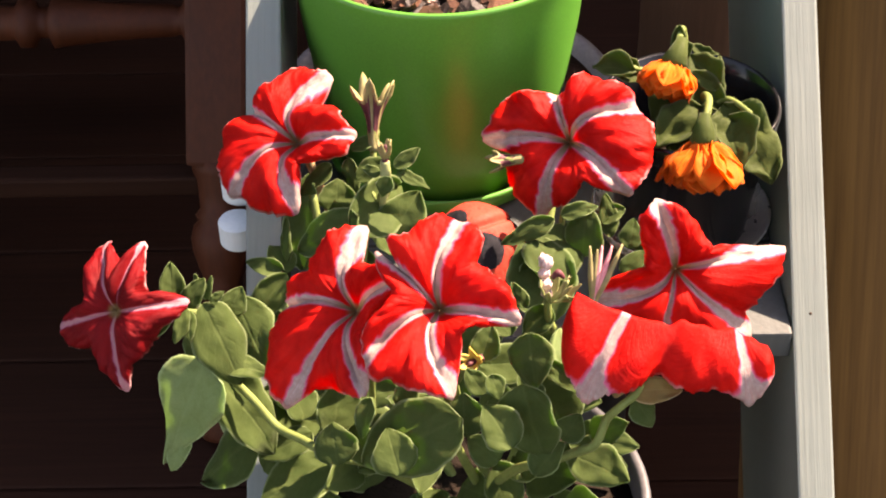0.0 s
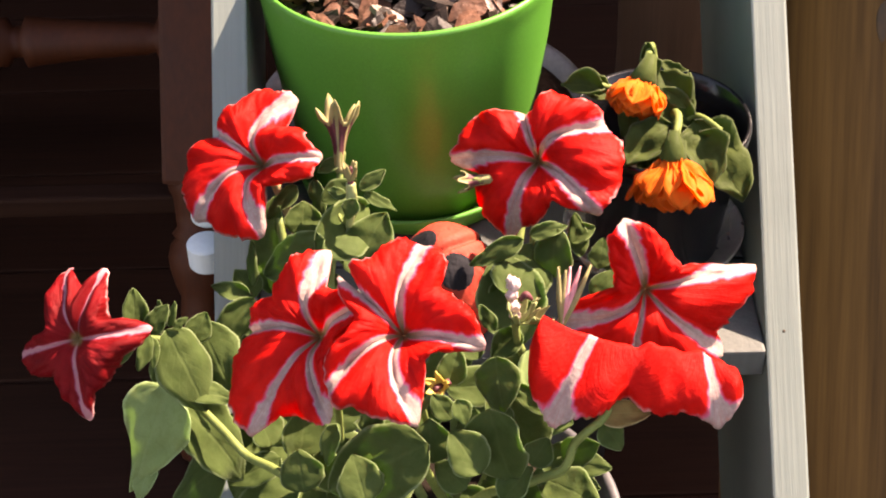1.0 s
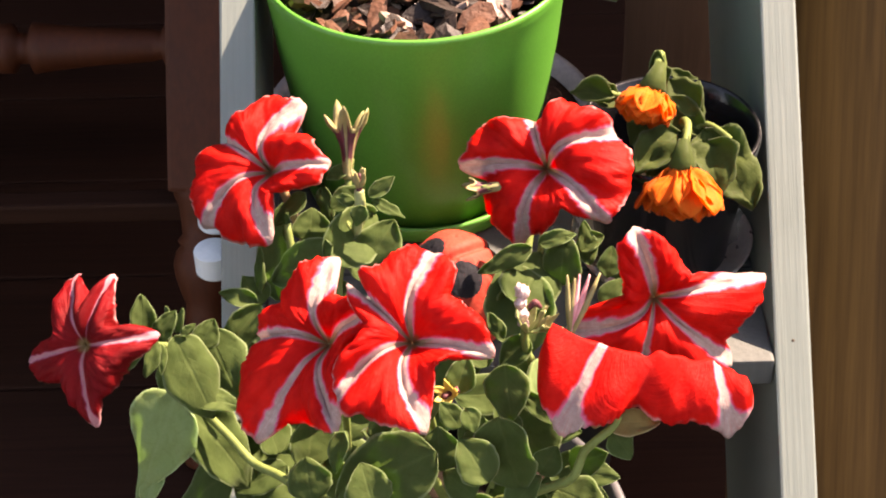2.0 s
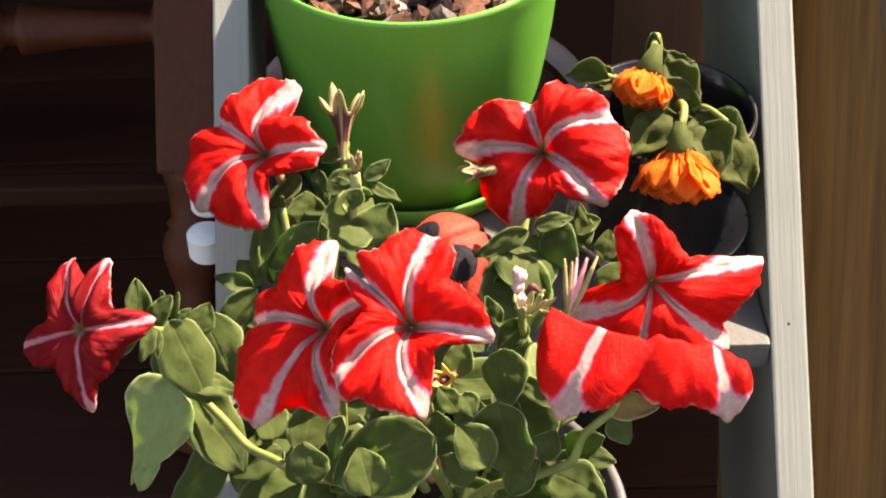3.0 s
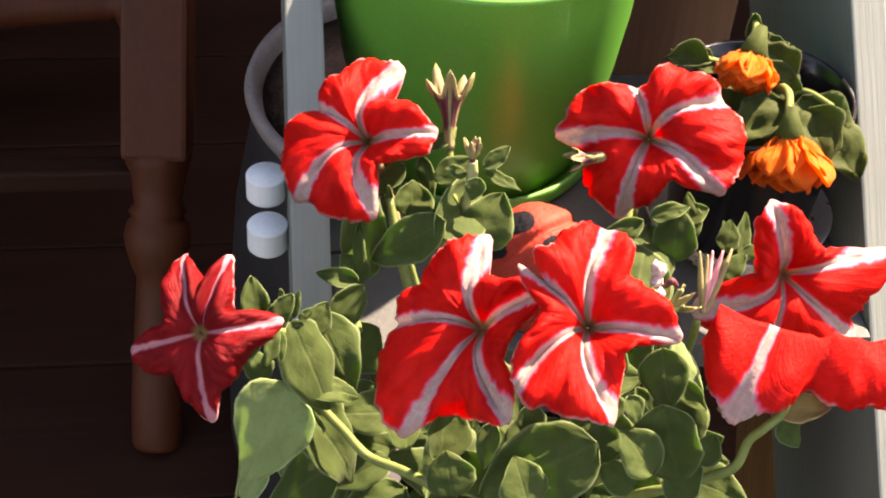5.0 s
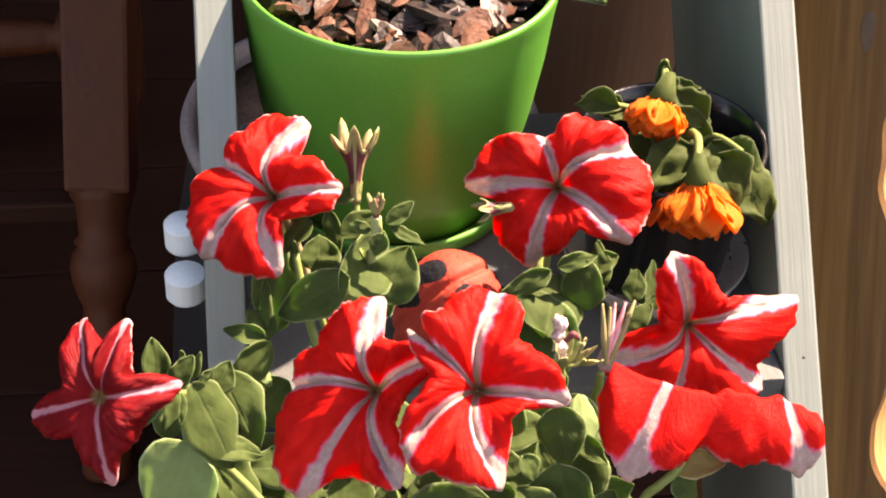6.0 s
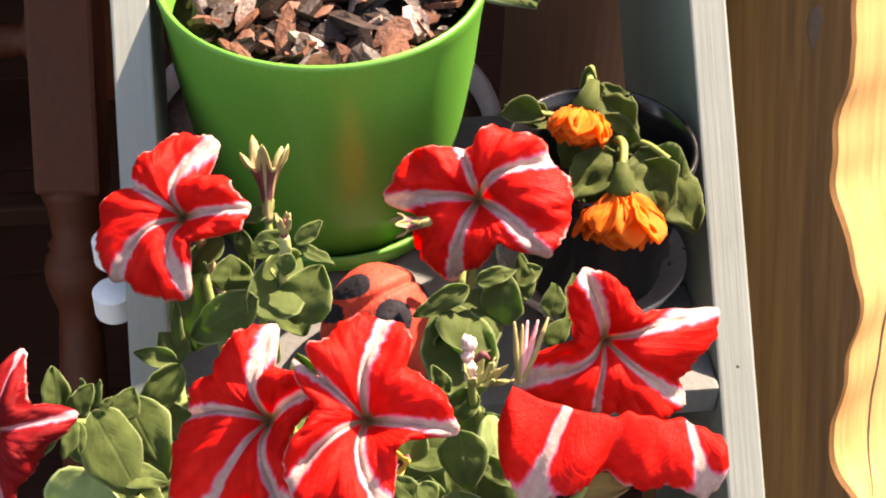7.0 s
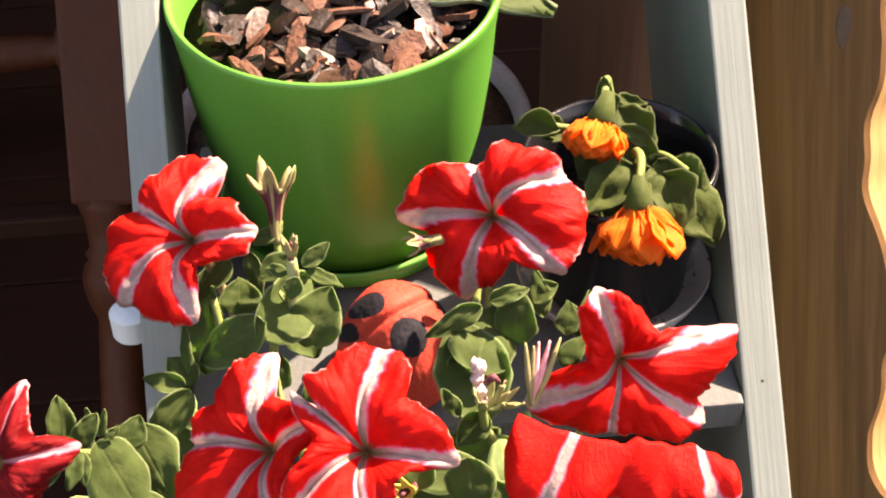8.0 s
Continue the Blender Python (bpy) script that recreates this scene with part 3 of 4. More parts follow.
# ------------------------------------------------------------------ chair, pine beam, white pot
def build_chair():
    ch = thing("wooden_chair", (-0.42, 1.1, 0), "dark red-brown varnished wooden chair with turned legs", "chair")
    inv = Matrix.Translation((0.42, -1.1, 0))
    for x, y, rake, lean in ((-0.2036, 0.919, 1, 1), (-0.66, 0.919, 1, -1), (-0.2036, 1.42, -0.2, 1), (-0.66, 1.42, -0.2, -1)):
        foot = Vector((x, y, 0))
        top = foot + Vector((0.024 * lean, 0.228 * rake, 0.47))
        ax = top - foot
        ln = ax.length
        q = ax.to_track_quat("Z", "Y").to_matrix().to_4x4()
        m = inv @ Matrix.Translation(foot) @ q
        prof = [(0.0001, 0.0), (0.0175, 0.0), (0.0190, 0.004), (0.0195, 0.03), (0.0185, 0.07), (0.0165, 0.115), (0.0155, 0.135), (0.0190, 0.143), (0.0235, 0.157),
                (0.0250, 0.167), (0.0230, 0.177), (0.0185, 0.182), (0.0215, 0.186), (0.0175, 0.191), (0.0190, 0.205), (0.0235, 0.222), (0.0255, 0.232), (0.0001, 0.236)]
        part("leg", lathe_bm(prof, 40, m), M_CHAIR, ch)
        bm = box_bm((-0.024, -0.024, 0.228), (0.024, 0.024, ln), 0.004, m)
        part("leg_block", bm, M_CHAIR, ch, smooth=False)
    z = 0.305
    k = z / 0.47
    prof = [(0.0001, -0.012), (0.012, -0.012), (0.0165, 0.0), (0.0165, 0.006), (0.0105, 0.009), (0.0125, 0.016), (0.0145, 0.06), (0.0185, 0.098), (0.0200, 0.106), (0.0120, 0.110), (0.0120, 0.118), (0.0190, 0.122), (0.0190, 0.132), (0.0130, 0.136), (0.0150, 0.18), (0.0195, 0.215)]
    full = prof + [(r, 0.43 - h) for r, h in reversed(prof)]
    xr, yr = -0.2036 + 0.024 * k - 0.022, 0.919 + 0.228 * k
    m = inv @ Matrix.Translation((xr, yr, z)) @ Euler((0, radians(-90), 0)).to_matrix().to_4x4()
    part("stretcher", lathe_bm(full, 40, m), M_CHAIR, ch)
    # takes the darker floor wood, so its shade is in the colour
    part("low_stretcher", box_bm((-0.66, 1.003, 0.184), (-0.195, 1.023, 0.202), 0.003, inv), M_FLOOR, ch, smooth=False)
    part("back_stretcher", box_bm((-0.66, 1.40, 0.20), (-0.2, 1.43, 0.24), 0.004, inv), M_CHAIR, ch, smooth=False)
    part("seat", box_bm((-0.70, 1.06, 0.44), (-0.15, 1.50, 0.475), 0.008, inv), M_CHAIR, ch, smooth=False)
    return ch


build_chair()


def build_log():
    """A thick pine log leaning back beside the stand: round, with drying cracks and one added flat, painted paler as
    sunlit, that begins at a wavy arris.
    """
    radius, low, top = 0.100, -0.598, 0.26

    def arris_at(z):
        return -15.5 - 34 * z + 7 * math.sin(z * 42 + 2.2) * (0.7 + 0.3 * math.sin(z * 15)) + 3 * noise.noise(Vector((8, 2, z * 34)))

    def skin(deg, z):
        """A point of the log's side; deg runs from the near side towards the right."""
        arris = arris_at(z)
        q = radius * (1 + 0.012 * noise.noise(Vector((deg / 40, 0, z * 5))) + 0.006 * noise.noise(Vector((deg / 9, 4, z * 12))))
        if arris < deg <= arris + 112:
            q *= math.cos(radians(56)) / math.cos(radians(deg - arris - 56))
        return Vector((q * math.sin(radians(deg)), -q * math.cos(radians(deg)), z))

    bm = bmesh.new()
    rows, n, m = [], 150, 180
    for i in range(n + 1):
        z = low + (top - low) * i / n
        rows.append([bm.verts.new(skin(arris_at(z) + 360 * (k if k <= m // 2 else k - m) / m, z)) for k in range(m)])
    for a, b in zip(rows, rows[1:]):
        for k in range(m):
            j = (k + 1) % m
            f = bm.faces.new((a[k], a[j], b[j], b[k]))
            f.material_index = 1 if 0 < k < 56 else 0
    bm.faces.new(list(reversed(rows[0])))
    bm.faces.new(rows[-1])
    bmesh.ops.recalc_face_normals(bm, faces=bm.faces[:])
    ob = mesh_ob("pine_log", bm, M_PINE)
    ob.data.materials.append(M_PINELIT)
    ob.data.set_sharp_from_angle(angle=radians(20))
    ob.matrix_world = Matrix.Translation((0.265, 0.8167, 0.50)) @ Euler((radians(-25), 0, 0)).to_matrix().to_4x4()
    kb = bmesh.new()
    bmesh.ops.create_uvsphere(kb, u_segments=20, v_segments=12, radius=1)
    for v in kb.verts:
        v.co = skin(-21.7 + 2.1 * v.co.x * (1 + 0.3 * v.co.z), -0.0186 + 0.0105 * v.co.z + 0.002 * v.co.x) + Vector((0, 0.0006 * v.co.y, 0))
    part("knot", kb, M_KNOT, ob, "dark knot in the pine")
    for d0, d1, z0, z1, w in ((24, 14, -0.02, -0.13, 0.5), (20, 4, -0.14, -0.30, 0.7)):
        cb = bmesh.new()
        left, right = [], []
        for k in range(15):
            t = k / 14
            d = d0 + (d1 - d0) * t + 0.8 * math.sin(9 * t)
            wide = w * math.sin(math.pi * min(1, 0.1 + t)) + 0.15
            p, r = skin(d - wide, z0 + (z1 - z0) * t), skin(d + wide, z0 + (z1 - z0) * t)
            out = Vector((math.sin(radians(d)), -math.cos(radians(d)), 0)) * 0.0005
            left.append(cb.verts.new(p + out))
            right.append(cb.verts.new(r + out))
        for k in range(14):
            cb.faces.new((left[k], right[k], right[k + 1], left[k + 1]))
        part("crack", cb, M_KNOT, ob, "dark drying crack in the pine")
    tagged(ob, "thick honey-coloured pine log leaning beside the plant stand", "log")


build_log()


def build_white_pot():
    c = (-0.0135, 0.895, 0.0)
    pot = thing("garden_pot", c, "large grey pot with a pale rim on the floor, body darkened for shade", "flower pot")
    prof = [(0.0001, 0.0), (0.112, 0.0), (0.122, 0.006), (0.132, 0.05), (0.131, 0.15), (0.122, 0.26), (0.110, 0.325), (0.106, 0.341), (0.100, 0.341), (0.0001, 0.33)]
    part("body", lathe_bm(prof, 96), M_POTSHADE, pot)
    part("rim", lathe_bm([(0.103, 0.336), (0.109, 0.339), (0.1125, 0.345), (0.1140, 0.351), (0.112, 0.356), (0.108, 0.356), (0.105, 0.351), (0.102, 0.342)], 96, None, 0.0, True), M_WHITEPOT, pot, "pale glazed rim")
    part("soil", lathe_bm([(0.0001, 0.345), (0.05, 0.348), (0.1035, 0.344)], 60, None, 0.01), M_EARTH, pot)


build_white_pot()


# ------------------------------------------------------------------ ladybird ornament
def build_ladybird():
    bm = bmesh.new()
    bmesh.ops.create_uvsphere(bm, u_segments=220, v_segments=150, radius=1)
    groove, deep = Vector((0.391, -0.669, -0.632)), -0.382
    spots = (((-0.478, 0.031, 0.878), (0.33, -0.16, 0.10), (-0.014, -0.26, 0.023)), ((0.194, -0.606, 0.771), (0.30, 0.037, -0.052), (-0.026, -0.214, -0.158)),
             ((-0.816, -0.138, 0.562), (0.20, -0.20, 0.14), (-0.011, -0.14, -0.045)), ((0.80, 0.30, 0.52), (0.1, -0.25, 0), (0.1, 0, -0.25)))

    def spotted(p):
        for c, a, b in spots:
            c, a, b = Vector(c), Vector(a), Vector(b)
            q = p - c
            if q.length > 0.6:
                continue
            aa, ab, bb = a.dot(a), a.dot(b), b.dot(b)
            det = aa * bb - ab * ab
            qa, qb = q.dot(a), q.dot(b)
            x, y = (qa * bb - qb * ab) / det, (qb * aa - qa * ab) / det
            if abs(x) ** 2.2 + abs(y) ** 2.2 < 1:
                return True
        return False

    for f in bm.faces:
        c = f.calc_center_median().normalized()
        f.material_index = 1 if spotted(c) or c.z < -0.19 else 0
    for v in bm.verts:
        p = v.co.normalized()
        d = abs(groove.dot(p) - deep)
        k = 1 - 0.045 * math.exp(-(d / 0.045) ** 2) + 0.012 * math.exp(-((d - 0.12) / 0.07) ** 2)
        k *= 1 + 0.03 * noise.noise(p * 2.2) + 0.006 * noise.noise(p * 14)
        v.co = Vector((p.x * 0.0255, p.y * 0.0275, max(p.z * 0.037, -0.0075))) * k
        v.co.z = max(v.co.z, -0.0078)
    ob = mesh_ob("ladybird_ornament", bm, M_LADY)
    ob.data.materials.append(M_SPOT)
    ob.location = (-0.001, 0.572, 0.478)
    tagged(ob, "red clay ladybird ornament with black spots", "ornament")


build_ladybird()

# ------------------------------------------------------------------ petunia
PLANT = thing("petunia_plant", (0, 0, 0), "petunia plant with red and white striped flowers", "plant")
HEART = Vector((-0.01, 0.47, 0.44))
petunia_flower(PLANT, (-0.0802, 0.5473, 0.5772), (-0.259, -0.625, 0.736),
               [(17, 28, -2, 0), (79, 32, -11, 35), (159, 23, -5, -5), (236, 36, -5, -18), (293, 32, -3, -25)],
               [(0, 26), (31, 25), (57, 22), (70, 17), (95, 32), (108, 33), (120, 30), (127, 27), (135, 29), (145, 27), (172, 28), (185, 32), (204, 33), (221, 34), (241, 32), (253, 33), (271, 32), (299, 22), (310, 12), (332, 13), (349, 19)],
               1, (-0.055, 0.535, 0.5), 0.013, stripe=0.95, mouth=0.22)
petunia_flower(PLANT, (0.0372, 0.5617, 0.5612), (-0.195, -0.788, 0.584),
               [(33, 33, -11, 30), (113, 21, -7, -6), (186, 39, -11, -12), (258, 35, -11, -12), (328, 36, 3, 15)],
               [(4, 38), (19, 38), (44, 35), (55, 35), (69, 31), (81, 31), (90, 30), (96, 26), (99, 22), (126, 25), (142, 31), (159, 35), (173, 36), (191, 33), (197, 26), (209, 29), (224, 32), (237, 33), (263, 29), (278, 26), (292, 21), (306, 18), (318, 26), (325, 31), (345, 38)],
               2, (0.035, 0.56, 0.49), 0.017, stripe=1.2, mouth=0.25)
petunia_flower(PLANT, (-0.0501, 0.4333, 0.5843), (-0.326, -0.593, 0.736),
               [(42, 27, 8, 5), (103, 31, -4, 20), (194, 30, -11, -10), (251, 45, -11, 0), (310, 35, 8, -20)],
               [(16, 16), (32, 22), (54, 24), (74, 18), (98, 18), (120, 31), (138, 31), (153, 30), (163, 28), (171, 31), (179, 32), (188, 31), (204, 34), (213, 38), (224, 42), (236, 45), (244, 46), (257, 37), (263, 32), (270, 30), (291, 31), (317, 30), (323, 24), (329, 15), (351, 13)],
               3, (-0.045, 0.46, 0.5))
petunia_flower(PLANT, (-0.0161, 0.4141, 0.6024), (-0.011, -0.604, 0.797),
               [(77, 32, -4, 20), (136, 19, 2, 0), (218, 33, 2, -15), (278, 33, 7, -25), (348, 29, 3, 0)],
               [(2, 26), (20, 24), (35, 22), (51, 20), (54, 24), (58, 29), (67, 32), (86, 33), (95, 33), (105, 31), (115, 28), (127, 30), (138, 30), (142, 28), (162, 17), (185, 20), (197, 26), (209, 31), (228, 35), (237, 31), (251, 31), (265, 32), (285, 25), (295, 18), (306, 13), (329, 14), (340, 20)],
               4, (-0.01, 0.45, 0.52))
petunia_flower(PLANT, (0.0805, 0.4936, 0.5456), (0.041, -0.850, 0.525),
               [(8, 46, -9, 5), (108, 32, 6, -5), (198, 39, -5, 18), (257, 28, -5, -5), (317, 44, -11, -5)],
               [(12, 34), (21, 24), (33, 17), (54, 18), (78, 23), (94, 29), (123, 30), (131, 24), (146, 16), (177, 19), (188, 31), (168, 14), (214, 36), (232, 31), (278, 30), (292, 36), (304, 42), (326, 36), (340, 39), (353, 43)],
               5, (0.06, 0.5, 0.48), stripe=1.0)
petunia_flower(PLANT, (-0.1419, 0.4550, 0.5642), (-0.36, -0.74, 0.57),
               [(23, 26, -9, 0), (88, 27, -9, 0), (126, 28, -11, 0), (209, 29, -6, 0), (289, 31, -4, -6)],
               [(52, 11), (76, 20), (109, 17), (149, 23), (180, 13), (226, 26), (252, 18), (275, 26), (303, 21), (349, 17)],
               7, (-0.112, 0.466, 0.553), 0.004, 0.0015, mouth=0.12, stripe=0.55, material=M_PETALSHADE, label="crimson petunia bloom seen from its outer side, darkened for shade")


def run_through(knots, s):
    """A smooth line through (s, x, y) knots."""
    for i in range(len(knots) - 1):
        s0, s1 = knots[i][0], knots[i + 1][0]
        if s <= s1 or i == len(knots) - 2:
            p0, p1, p2, p3 = (Vector(knots[k][1:]) for k in (max(i - 1, 0), i, i + 1, min(i + 2, len(knots) - 1)))
            t = (s - s0) / (s1 - s0)
            return 0.5 * (2 * p1 + (p2 - p0) * t + (2 * p0 - 5 * p1 + 4 * p2 - p3) * t * t + (3 * p1 - p0 - 3 * p2 + p3) * t ** 3)


def folded_flower(plant, centre, normal, crest, rim, ribs, seed, tube_to, label):
    """A bloom whose two near petals fold over a crest and hang like a skirt. crest and rim: (share across, right, up) in millimetres."""
    bm = bmesh.new()
    lay = bm.loops.layers.uv.new("UVMap")
    na, nr, back = 150, 30, 0.26
    throat = Vector((2, -16, -26))
    grid = []
    for i in range(na + 1):
        q = i / na
        k, r = run_through(crest, q), run_through(rim, q)
        near = min(ribs, key=lambda c: abs(q - c))
        valley = math.exp(-((q - near) / 0.07) ** 2)
        col = []
        for j in range(nr + 1):
            v = j / nr
            if v < back:
                w = v / back
                x, y, z = throat.x + (k.x - throat.x) * w, throat.y + (k.y - throat.y) * w ** 0.7, throat.z * (1 - w) ** 1.3
            else:
                w = (v - back) / (1 - back)
                x, y = k.x + (r.x - k.x) * w, k.y + (r.y - k.y) * w ** 1.1
                z = 6.0 * math.sin(math.pi * w * 0.62) - 4.0 * w * valley - 6.5 * w * math.exp(-((q - 0.50) / 0.08) ** 2) - 3.0 * w ** 6 - 9.0 * w * abs(2 * q - 1) ** 9
                z += 3.5 * w * noise.noise(Vector((q * 7 + seed, w * 1.5, 0))) + 2.4 * w ** 2 * noise.noise(Vector((q * 17, w * 3, seed)))
                y += 2.0 * w ** 4 * noise.noise(Vector((q * 30, 4, seed))) + 1.2 * w ** 6 * noise.noise(Vector((q * 75, 1, seed)))
                y += 2.2 * (1 - w) ** 4 * noise.noise(Vector((q * 12, 9, seed)))
            col.append(bm.verts.new((x / 1000, y / 1000, z / 1000)))
        grid.append(col)
    for i in range(na):
        near = min(ribs, key=lambda c: abs((i + 0.5) / na - c))
        for j in range(nr):
            f = bm.faces.new((grid[i][j], grid[i][j + 1], grid[i + 1][j + 1], grid[i + 1][j]))
            f.normal_flip()
            for lp in f.loops:
                a, b = (i, j) if lp.vert is grid[i][j] else (i, j + 1) if lp.vert is grid[i][j + 1] else (i + 1, j + 1) if lp.vert is grid[i + 1][j + 1] else (i + 1, j)
                v = b / nr
                lp[lay].uv = ((a / na - near) * 1.5 * (4.4 - 4.0 * v), 0.3 + 0.7 * v)
    bm.transform(frame_of(centre, normal))
    fl = part("flower", bm, M_PETAL, plant, label)
    so = fl.modifiers.new("thick", "SOLIDIFY")
    so.thickness, so.offset = 0.0005, -1
    at = frame_of(centre, normal) @ Vector((0.002, -0.016, -0.026))
    to = Vector(tube_to)
    part("tube", tube_bm([at, at.lerp(to, 0.5), to], [0.0030, 0.0022, 0.0016], 10), M_TUBE, fl, "pale green flower tube")
    return fl


folded_flower(PLANT, (0.0641, 0.4310, 0.5787), (-0.109, -0.721, 0.684),
              [(0.0, -31, 7), (0.10, -23, 3.5), (0.23, -12, 0.5), (0.40, 0, -1.5), (0.6, 12, -1), (0.83, 28, -3), (1.0, 39, -7)],
              [(0.0, -35, -6), (0.08, -34, -18), (0.15, -30, -26), (0.23, -25, -33), (0.32, -17, -29), (0.40, -8, -27), (0.49, 0, -20), (0.58, 10, -25), (0.72, 25, -24), (0.83, 35, -28), (0.92, 41, -19), (1.0, 42, -13)],
              (0.23, 0.83), 6, (0.055, 0.47, 0.5), "red and white petunia bloom with two petals folded down")


# stems, drawn in millimetres
def mm(*p):
    return Vector(p) / 1000


def stem(points, r0, r1, name="stem"):
    pts = [mm(*p) for p in points]
    rad = [(r0 + (r1 - r0) * i / (len(pts) - 1)) / 1000 for i in range(len(pts))]
    return part(name, tube_bm(pts, rad, 9), M_STEM, PLANT)


stem([(-10, 470, 430), (-40, 440, 490), (-60, 431, 508), (-72, 442, 505), (-83, 452, 502), (-93, 459, 511), (-103, 463, 522), (-111, 464, 532), (-115, 464, 547), (-117, 463, 557)], 2.0, 1.5)
stem([(0, 470, 440), (12, 425, 505), (23, 415, 520), (33, 414, 526), (41, 412, 533), (45, 415, 543), (49, 414, 550), (57, 419, 556), (64, 440, 562)], 2.0, 1.5)
stem([(-10, 480, 430), (-40, 500, 500), (-50, 522, 525), (-45, 545, 550), (-45, 556, 563)], 2.4, 1.5)
stem([(-20, 480, 440), (-55, 500, 510), (-65, 518, 533), (-70, 535, 556)], 2.4, 1.6)
stem([(0, 480, 440), (25, 520, 505), (32, 558, 524), (37, 575, 545)], 2.4, 1.6)
stem([(10, 480, 440), (30, 480, 510), (27, 479, 535), (26, 480, 545)], 2.2, 1.5)
stem([(10, 480, 440), (40, 485, 510), (43, 483, 535)], 2.2, 1.5)
stem([(0, 470, 440), (-15, 440, 520), (-6, 440, 548)], 2.2, 1.2)


def lf(b, t, w, facing, cup, bend, material=None):
    b, t = mm(*b), mm(*t)
    lean = random.Random(round(b.x * 3700 + t.z * 1100))
    facing = Vector(facing) + Vector((lean.uniform(-0.55, 0.55), lean.uniform(-0.3, 0.35), lean.uniform(-0.35, 0.15)))
    cup, bend = cup + lean.uniform(-0.25, 0.15), bend + lean.uniform(-0.02, 0.16)
    leaf(PLANT, b, b + (t - b) * 1.14, w / 780, facing, material, cup, bend, seed=b.x * 370 + t.z * 110)


lf((-123, 473, 551), (-123, 483, 562), 8, (0.15, -0.57, 0.81), 0.15, 0.10)
lf((-117, 469, 553), (-110, 475, 561), 7, (0.34, -0.51, 0.79), 0.15, 0.10)
lf((-111, 473, 553), (-113, 479, 560), 3, (-0.10, -0.58, 0.81), 0.15, 0.10)
lf((-109, 473, 553), (-107, 478, 560), 3, (0.13, -0.57, 0.81), 0.15, 0.10)
lf((-107, 470, 555), (-102, 473, 557), 3, (0.13, -0.57, 0.81), 0.15, 0.10)
lf((-115, 463, 558), (-119, 455, 549), 5, (0.16, -0.65, 0.74), 0.15, 0.10)
lf((-120, 459, 564), (-130, 461, 567), 3, (0.12, -0.48, 0.87), 0.15, 0.10)
lf((-119, 459, 559), (-133, 451, 551), 6, (-0.01, -0.45, 0.89), 0.15, 0.10)
lf((-114, 464, 556), (-114, 457, 548), 4, (0.13, -0.53, 0.83), 0.15, 0.10)
lf((-110, 470, 554), (-98, 459, 525), 19, (-0.02, -0.51, 0.86), 0.10, 0.15)
lf((-100, 488, 541), (-89, 471, 521), 16, (0.32, -0.52, 0.79), 0.15, 0.10)
lf((-103, 477, 540), (-97, 484, 548), 9, (0.11, -0.50, 0.86), 0.15, 0.10)
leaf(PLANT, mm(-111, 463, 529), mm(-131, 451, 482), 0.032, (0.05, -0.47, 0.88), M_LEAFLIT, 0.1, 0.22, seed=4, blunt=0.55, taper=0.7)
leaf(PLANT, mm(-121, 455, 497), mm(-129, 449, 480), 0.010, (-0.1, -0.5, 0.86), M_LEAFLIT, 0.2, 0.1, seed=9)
leaf(PLANT, mm(30, 500, 512), mm(22, 540, 530), 0.031, (-0.1, -0.6, 0.8), None, 0.2, 0.1, seed=3, blunt=0.8)
lf((-111, 467, 520), (-88, 461, 482), 21, (0.37, -0.55, 0.75), 0.20, 0.20)
lf((-91, 465, 486), (-117, 467, 457), 22, (-0.05, -0.44, 0.90), 0.15, 0.15)
lf((-105, 463, 528), (-88, 461, 525), 8, (0.09, -0.41, 0.91), 0.15, 0.10)
lf((-81, 511, 533), (-98, 498, 518), 11, (-0.13, -0.52, 0.85), 0.15, 0.10)
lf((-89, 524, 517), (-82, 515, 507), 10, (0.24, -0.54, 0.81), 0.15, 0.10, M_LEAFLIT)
lf((-82, 518, 533), (-82, 529, 546), 4, (-0.40, -0.62, 0.67), 0.15, 0.10)
lf((-83, 514, 532), (-97, 516, 535), 6, (0.07, -0.44, 0.90), 0.15, 0.10)
lf((-81, 516, 529), (-88, 523, 537), 10, (0.09, -0.59, 0.80), 0.15, 0.10)
lf((-78, 542, 508), (-75, 567, 538), 16, (0.10, -0.72, 0.69), 0.15, 0.10)
lf((-70, 531, 549), (-70, 538, 558), 4, (-0.23, -0.60, 0.77), 0.15, 0.10)
lf((-61, 535, 546), (-60, 543, 556), 13, (0.07, -0.58, 0.82), 0.15, 0.10)
lf((-50, 518, 558), (-74, 522, 538), 14, (-0.16, -0.53, 0.83), 0.10, 0.15)
lf((-53, 515, 553), (-36, 545, 550), 19, (0.18, -0.50, 0.85), 0.15, 0.10)
lf((-38, 523, 539), (-27, 535, 554), 17, (0.18, -0.52, 0.83), 0.15, 0.10)
lf((-52, 540, 560), (-39, 545, 566), 8, (0.05, -0.49, 0.87), 0.15, 0.10)
lf((-63, 552, 559), (-75, 545, 550), 8, (0.07, -0.63, 0.77), 0.15, 0.10)
lf((-56, 554, 561), (-53, 543, 549), 6, (0.06, -0.63, 0.77), 0.15, 0.10)
lf((-44, 559, 567), (-53, 556, 564), 5, (0.04, -0.54, 0.84), 0.15, 0.10)
lf((-35, 531, 573), (-26, 536, 578), 5, (0.23, -0.51, 0.83), 0.15, 0.10)
lf((-34, 531, 571), (-22, 527, 566), 4, (0.22, -0.49, 0.85), 0.15, 0.10)
lf((-37, 526, 572), (-40, 522, 566), 6, (0.04, -0.59, 0.81), 0.15, 0.10)
